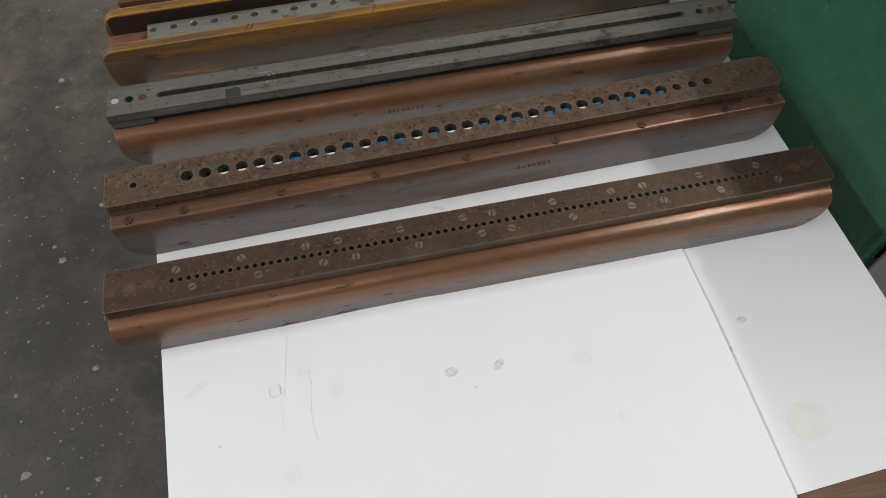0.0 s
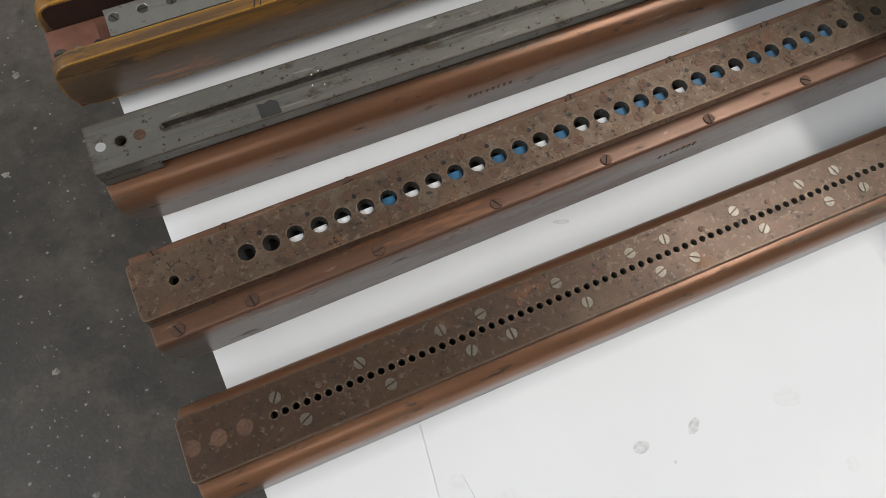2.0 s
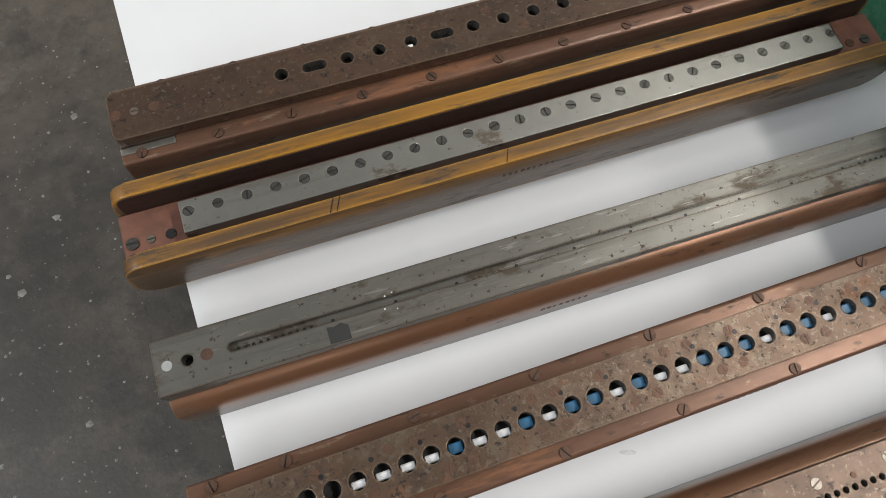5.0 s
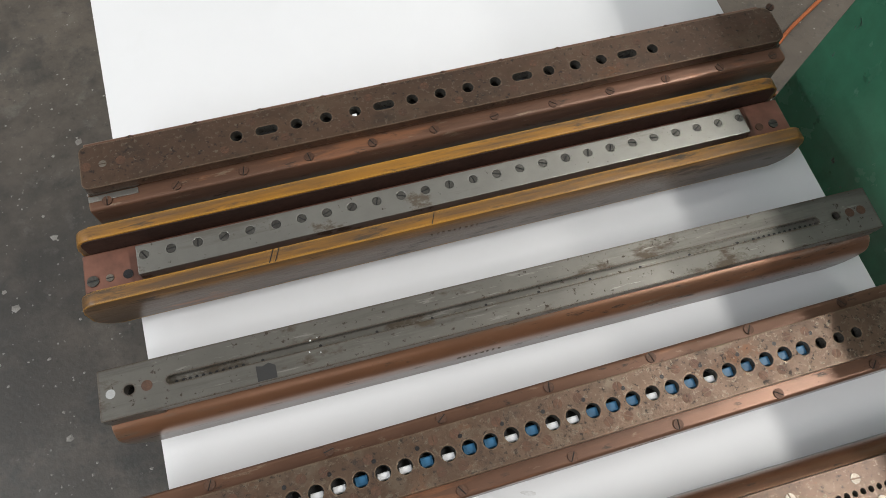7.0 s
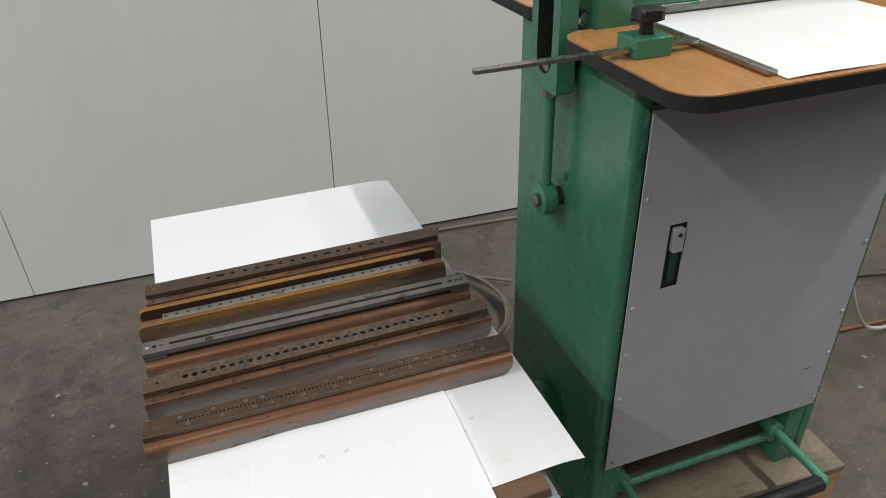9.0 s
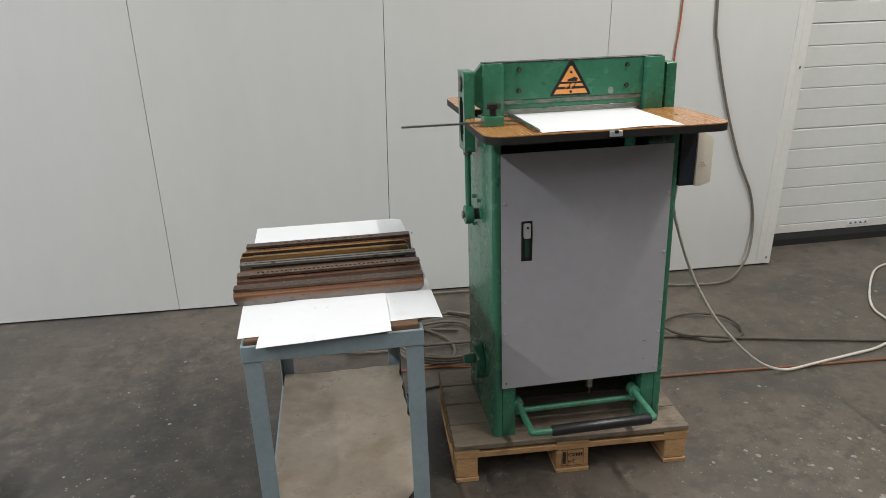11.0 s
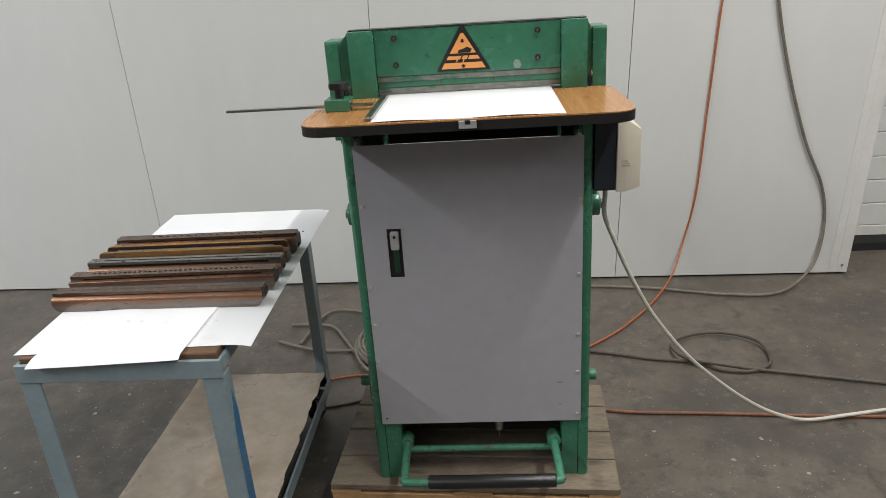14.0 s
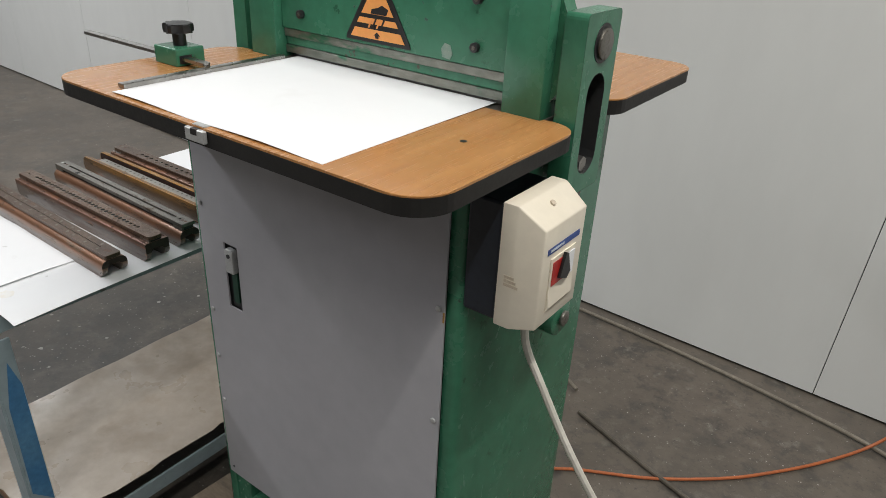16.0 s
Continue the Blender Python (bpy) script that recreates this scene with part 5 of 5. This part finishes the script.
# stamped marks too worn to read
rng_mark = random.Random(21)
for owner, cx, y, z, x0, count in ((b4, cx4, -0.0283, 0.034, -0.556, 9), (b3, cx3, -0.0237, 0.016, -0.560, 8), (b2, cx2, -0.0272, 0.022, -0.470, 7)):
    for k in range(count):
        w = rng_mark.uniform(0.0012, 0.0024)
        x = x0 + k * 0.0042 - cx
        part("stamped_mark", box(x, x + w, y - 0.0002, y + 0.0003, z, z + rng_mark.uniform(0.002, 0.0032)), M_STAMPED, owner)
for k in range(4):
    x, y = -0.645 + rng_mark.uniform(-0.012, 0.012) - cx3, rng_mark.uniform(-0.012, 0.004)
    r = rng_mark.uniform(0.0003, 0.0006)
    part("paint_speck", prism([(x - r, y - r), (x + r, y - 0.6 * r), (x + 0.7 * r, y + r), (x - 0.8 * r, y + 0.8 * r)], top3, top3 + 0.0002), M_PAPER, p3)


# ---- cables and hoses ----
def cable(name, label, points, r, material, per=8):
    return tagged(part(name, tube(points, r, 8, per), material, smooth=True), label, "cable", "cables and hoses")


cable("hose", "grey-brown air hose hanging down the wall and lying on the floor",
      [(1.490, 1.575, 4.600), (1.510, 1.575, 2.600), (1.523, 1.574, 1.473), (1.550, 1.573, 1.244), (1.629, 1.570, 0.942), (1.728, 1.566, 0.655), (1.821, 1.563, 0.454),
       (1.858, 1.562, 0.282), (1.828, 1.52, 0.12), (1.74, 1.46, 0.03), (1.593, 1.36, 0.012), (1.402, 1.36, 0.012), (1.222, 1.407, 0.012), (1.01, 1.468, 0.012),
       (0.5, 1.54, 0.012), (0.0, 1.575, 0.012), (-0.10, 1.575, 0.012), (-0.204, 1.545, 0.012), (-0.281, 1.40, 0.012), (-0.247, 1.241, 0.012), (-0.129, 1.15, 0.014), (0.05, 1.10, 0.012)], 0.0068, M_HOSE)
coil = [(-0.52, 1.02, 0.012), (-0.46, 1.30, 0.012), (-0.33, 1.32, 0.014), (-0.18, 1.21, 0.014), (-0.02, 1.02, 0.012), (-0.02, 0.84, 0.012), (-0.17, 0.78, 0.014), (-0.26, 0.92, 0.03),
        (-0.24, 1.05, 0.035), (-0.10, 1.16, 0.03), (0.08, 1.16, 0.02), (0.12, 0.98, 0.02), (0.02, 0.80, 0.03), (-0.16, 0.83, 0.045), (-0.235, 0.98, 0.045), (-0.15, 1.12, 0.04), (0.05, 1.20, 0.02)]
cable("hose", "coiled grey-brown hose on the floor behind the machine", coil, 0.0068, M_HOSE)
turns = [(-0.02 + (0.252 - 0.009 * k / 9) * math.cos(radians(40 * k + 200)), 1.0 + (0.245 - 0.012 * (k % 7) / 7) * math.sin(radians(40 * k + 200)), 0.022 + 0.0035 * k / 3) for k in range(25)]
cable("hose", "hose wound in wide loops on the floor behind the machine", [(-0.60, 1.20, 0.012), (-0.42, 1.18, 0.012), (-0.33, 1.05, 0.014)] + turns + [(0.3, 1.1, 0.02)], 0.0066, M_HOSE)
cable("hose", "loose grey-brown hose on the floor beside the coil", [(-0.62, 1.05, 0.012), (-0.45, 0.97, 0.012), (-0.30, 0.955, 0.012), (-0.1, 0.955, 0.02), (0.15, 0.96, 0.012)], 0.0068, M_HOSE)
cable("hose", "dark hose with one loop lying on the floor",
      [(0.35, 1.02, 0.009), (0.6, 0.93, 0.009), (0.81, 0.865, 0.009), (0.912, 0.83, 0.009), (1.069, 0.794, 0.009), (1.171, 0.728, 0.009), (1.28, 0.724, 0.010), (1.356, 0.788, 0.014), (1.352, 0.929, 0.018), (1.234, 1.003, 0.018),
       (1.092, 0.983, 0.018), (1.014, 0.906, 0.022), (1.043, 0.798, 0.026), (1.17, 0.745, 0.024), (1.319, 0.718, 0.011), (1.639, 0.634, 0.009), (2.151, 0.498, 0.009), (3.2, 0.25, 0.009)], 0.0066, M_HOSE_DARK)
cable("cable", "orange cable hanging down the wall to the floor behind the machine",
      [(1.404, 1.579, 4.600), (1.369, 1.580, 2.400), (1.336, 1.581, 1.478), (1.315, 1.582, 1.222), (1.293, 1.582, 0.835), (1.271, 1.583, 0.436), (1.232, 1.585, 0.213), (1.165, 1.48, 0.09), (1.10, 1.42, 0.015), (1.0, 1.27, 0.007), (0.90, 1.14, 0.007), (0.80, 1.03, 0.007), (0.642, 0.90, 0.007), (0.465, 0.797, 0.007),
       (0.313, 0.700, 0.008), (0.13, 0.705, 0.008), (-0.042, 0.755, 0.008), (-0.134, 0.765, 0.008), (-0.239, 0.764, 0.008), (-0.36, 0.72, 0.008), (-0.40, 0.60, 0.008)], 0.0046, M_ORANGE_CABLE)
cable("cable", "orange cable lying straight across the floor",
      [(0.2, 0.72, 0.007), (0.55, 0.56, 0.007), (0.731, 0.49, 0.007), (1.029, 0.467, 0.007), (1.403, 0.438, 0.007), (1.78, 0.415, 0.007), (2.068, 0.383, 0.007), (3.4, 0.24, 0.007)], 0.0055, M_RUST_CABLE)
cable("cable", "white power cable from the switch box sagging to the floor",
      [(0.600, 0.095, 0.966), (0.598, 0.100, 0.92), (0.600, 0.109, 0.865), (0.627, 0.123, 0.795), (0.680, 0.147, 0.675), (0.750, 0.179, 0.545), (0.852, 0.224, 0.400), (0.959, 0.272, 0.280), (1.087, 0.330, 0.156), (1.205, 0.380, 0.065), (1.326, 0.410, 0.014),
       (1.475, 0.428, 0.018), (1.686, 0.477, 0.010), (1.839, 0.51, 0.010), (1.978, 0.576, 0.018), (2.075, 0.716, 0.010), (2.116, 0.879, 0.010), (2.261, 1.081, 0.010), (2.50, 1.33, 0.010), (2.67, 1.393, 0.010), (2.80, 1.33, 0.010), (3.1, 1.2, 0.010)], 0.0060, M_WHITE_CABLE)
cable("cable", "thin black cable lying by the trolley", [(-0.42, 0.62, 0.006), (-0.33, 0.56, 0.006), (-0.24, 0.575, 0.006), (-0.17, 0.60, 0.006), (-0.05, 0.62, 0.006)], 0.005, M_HOSE_DARK)


# ---- neighbouring grey machine ----
def skewed(corners):
    """A block from eight corners: four below, four above, in the same turn."""
    bm = bmesh.new()
    v = [bm.verts.new(c) for c in corners]
    for q in ((0, 1, 2, 3), (4, 5, 6, 7), (0, 1, 5, 4), (1, 2, 6, 5), (2, 3, 7, 6), (3, 0, 4, 7)):
        bm.faces.new([v[i] for i in q])
    bmesh.ops.bevel(bm, geom=list(bm.edges), offset=0.0015, segments=1, profile=0.5, affect="EDGES")
    return bm


def neighbour():
    nb = thing("conveyor_table", "grey sheet-metal machine frame on a teal wheeled stand", "machine", m=pose(1.465, -0.03, 0, 0, 0, 2.0))
    side = [(0.0, 0.582), (-0.052, 0.475), (-0.20, 0.420), (-0.75, 0.40), (-0.75, 0.57)]
    part("side_beam", prism(side, 0.0, 0.004, "x"), M_GREYMACH, nb)
    part("side_beam", prism(side, 0.46, 0.464, "x"), M_GREYMACH, nb)
    part("top_lip", prism([(0.0045, -0.004), (0.025, -0.03), (0.025, -0.75), (0.0045, -0.75)], 0.570, 0.574), M_GREYMACH, nb)
    part("bed", box(0.026, 0.4595, -0.75, -0.10, 0.48, 0.486), M_GREYMACH, nb)
    part("corner_bracket", prism([(-0.034, 0.478), (-0.072, 0.478), (-0.072, 0.492), (-0.046, 0.496), (-0.040, 0.53), (-0.034, 0.53)], -0.010, -0.001, "x"), M_TEAL, nb)
    part("bolt", rod((-0.001, -0.072, 0.492), (-0.007, -0.072, 0.492), 0.006, 8), M_DARK, nb)
    for dx in (0.02, 0.32):
        part("leg", skewed([(0.105 + dx, 0.018, 0.092), (0.145 + dx, -0.030, 0.092), (0.151 + dx, -0.026, 0.092), (0.111 + dx, 0.022, 0.092),
                            (0.045 + dx, -0.090, 0.44), (0.065 + dx, -0.160, 0.44), (0.071 + dx, -0.156, 0.44), (0.051 + dx, -0.086, 0.44)]), M_TEAL, nb)
        part("skid", box(0.105 + dx, 0.152 + dx, -0.70, 0.020, 0.072, 0.0915, 0.002, 1), M_TEAL, nb)
        part("bolt", rod((0.130 + dx, -0.035, 0.0915), (0.130 + dx, -0.035, 0.099), 0.008, 8), M_DARK, nb)
        for y in (-0.045, -0.62):
            part("wheel", rod((0.112 + dx, y, 0.034), (0.146 + dx, y, 0.034), 0.034, 20, 0.004), M_DARK, nb, smooth=True)
            part("fork", box(0.1065 + dx, 0.110 + dx, y - 0.015, y + 0.015, 0.03, 0.0715), M_DARK, nb)
    return nb


neighbour()


# ---- crumbs on the floor ----
bm = bmesh.new()
rng = random.Random(11)
for k in range(1250):
    if k < 300:
        x, y = rng.gauss(1.15, 0.28), rng.gauss(-0.28, 0.22)
    elif k < 830:
        x, y = rng.uniform(-1.5, -0.78), rng.uniform(-0.7, 1.0)
    else:
        x, y = rng.uniform(-2.2, 2.6), rng.uniform(-1.4, 1.5)
    if (-0.2 < x < 0.68 and -0.08 < y < 0.65) or (x < -1.5 and y < 0.3):
        continue
    r = rng.uniform(0.0010, 0.0036) if rng.random() < (0.93 if k >= 300 else 0.85) else rng.uniform(0.005, 0.012)
    a0 = rng.uniform(0, 6.28)
    base = [(x + r * rng.uniform(0.5, 1.2) * math.cos(a0 + i * 1.257), y + r * rng.uniform(0.5, 1.2) * math.sin(a0 + i * 1.257)) for i in range(5)]
    low = [bm.verts.new((*p, 0.0)) for p in base]
    peak = bm.verts.new((x, y, r * rng.uniform(0.15, 0.5)))
    for i in range(5):
        bm.faces.new((low[i], low[(i + 1) % 5], peak))
tagged(part("floor_crumbs", bm, M_CHIP), "pale plaster crumbs scattered on the concrete floor", "debris", kind="stuff")
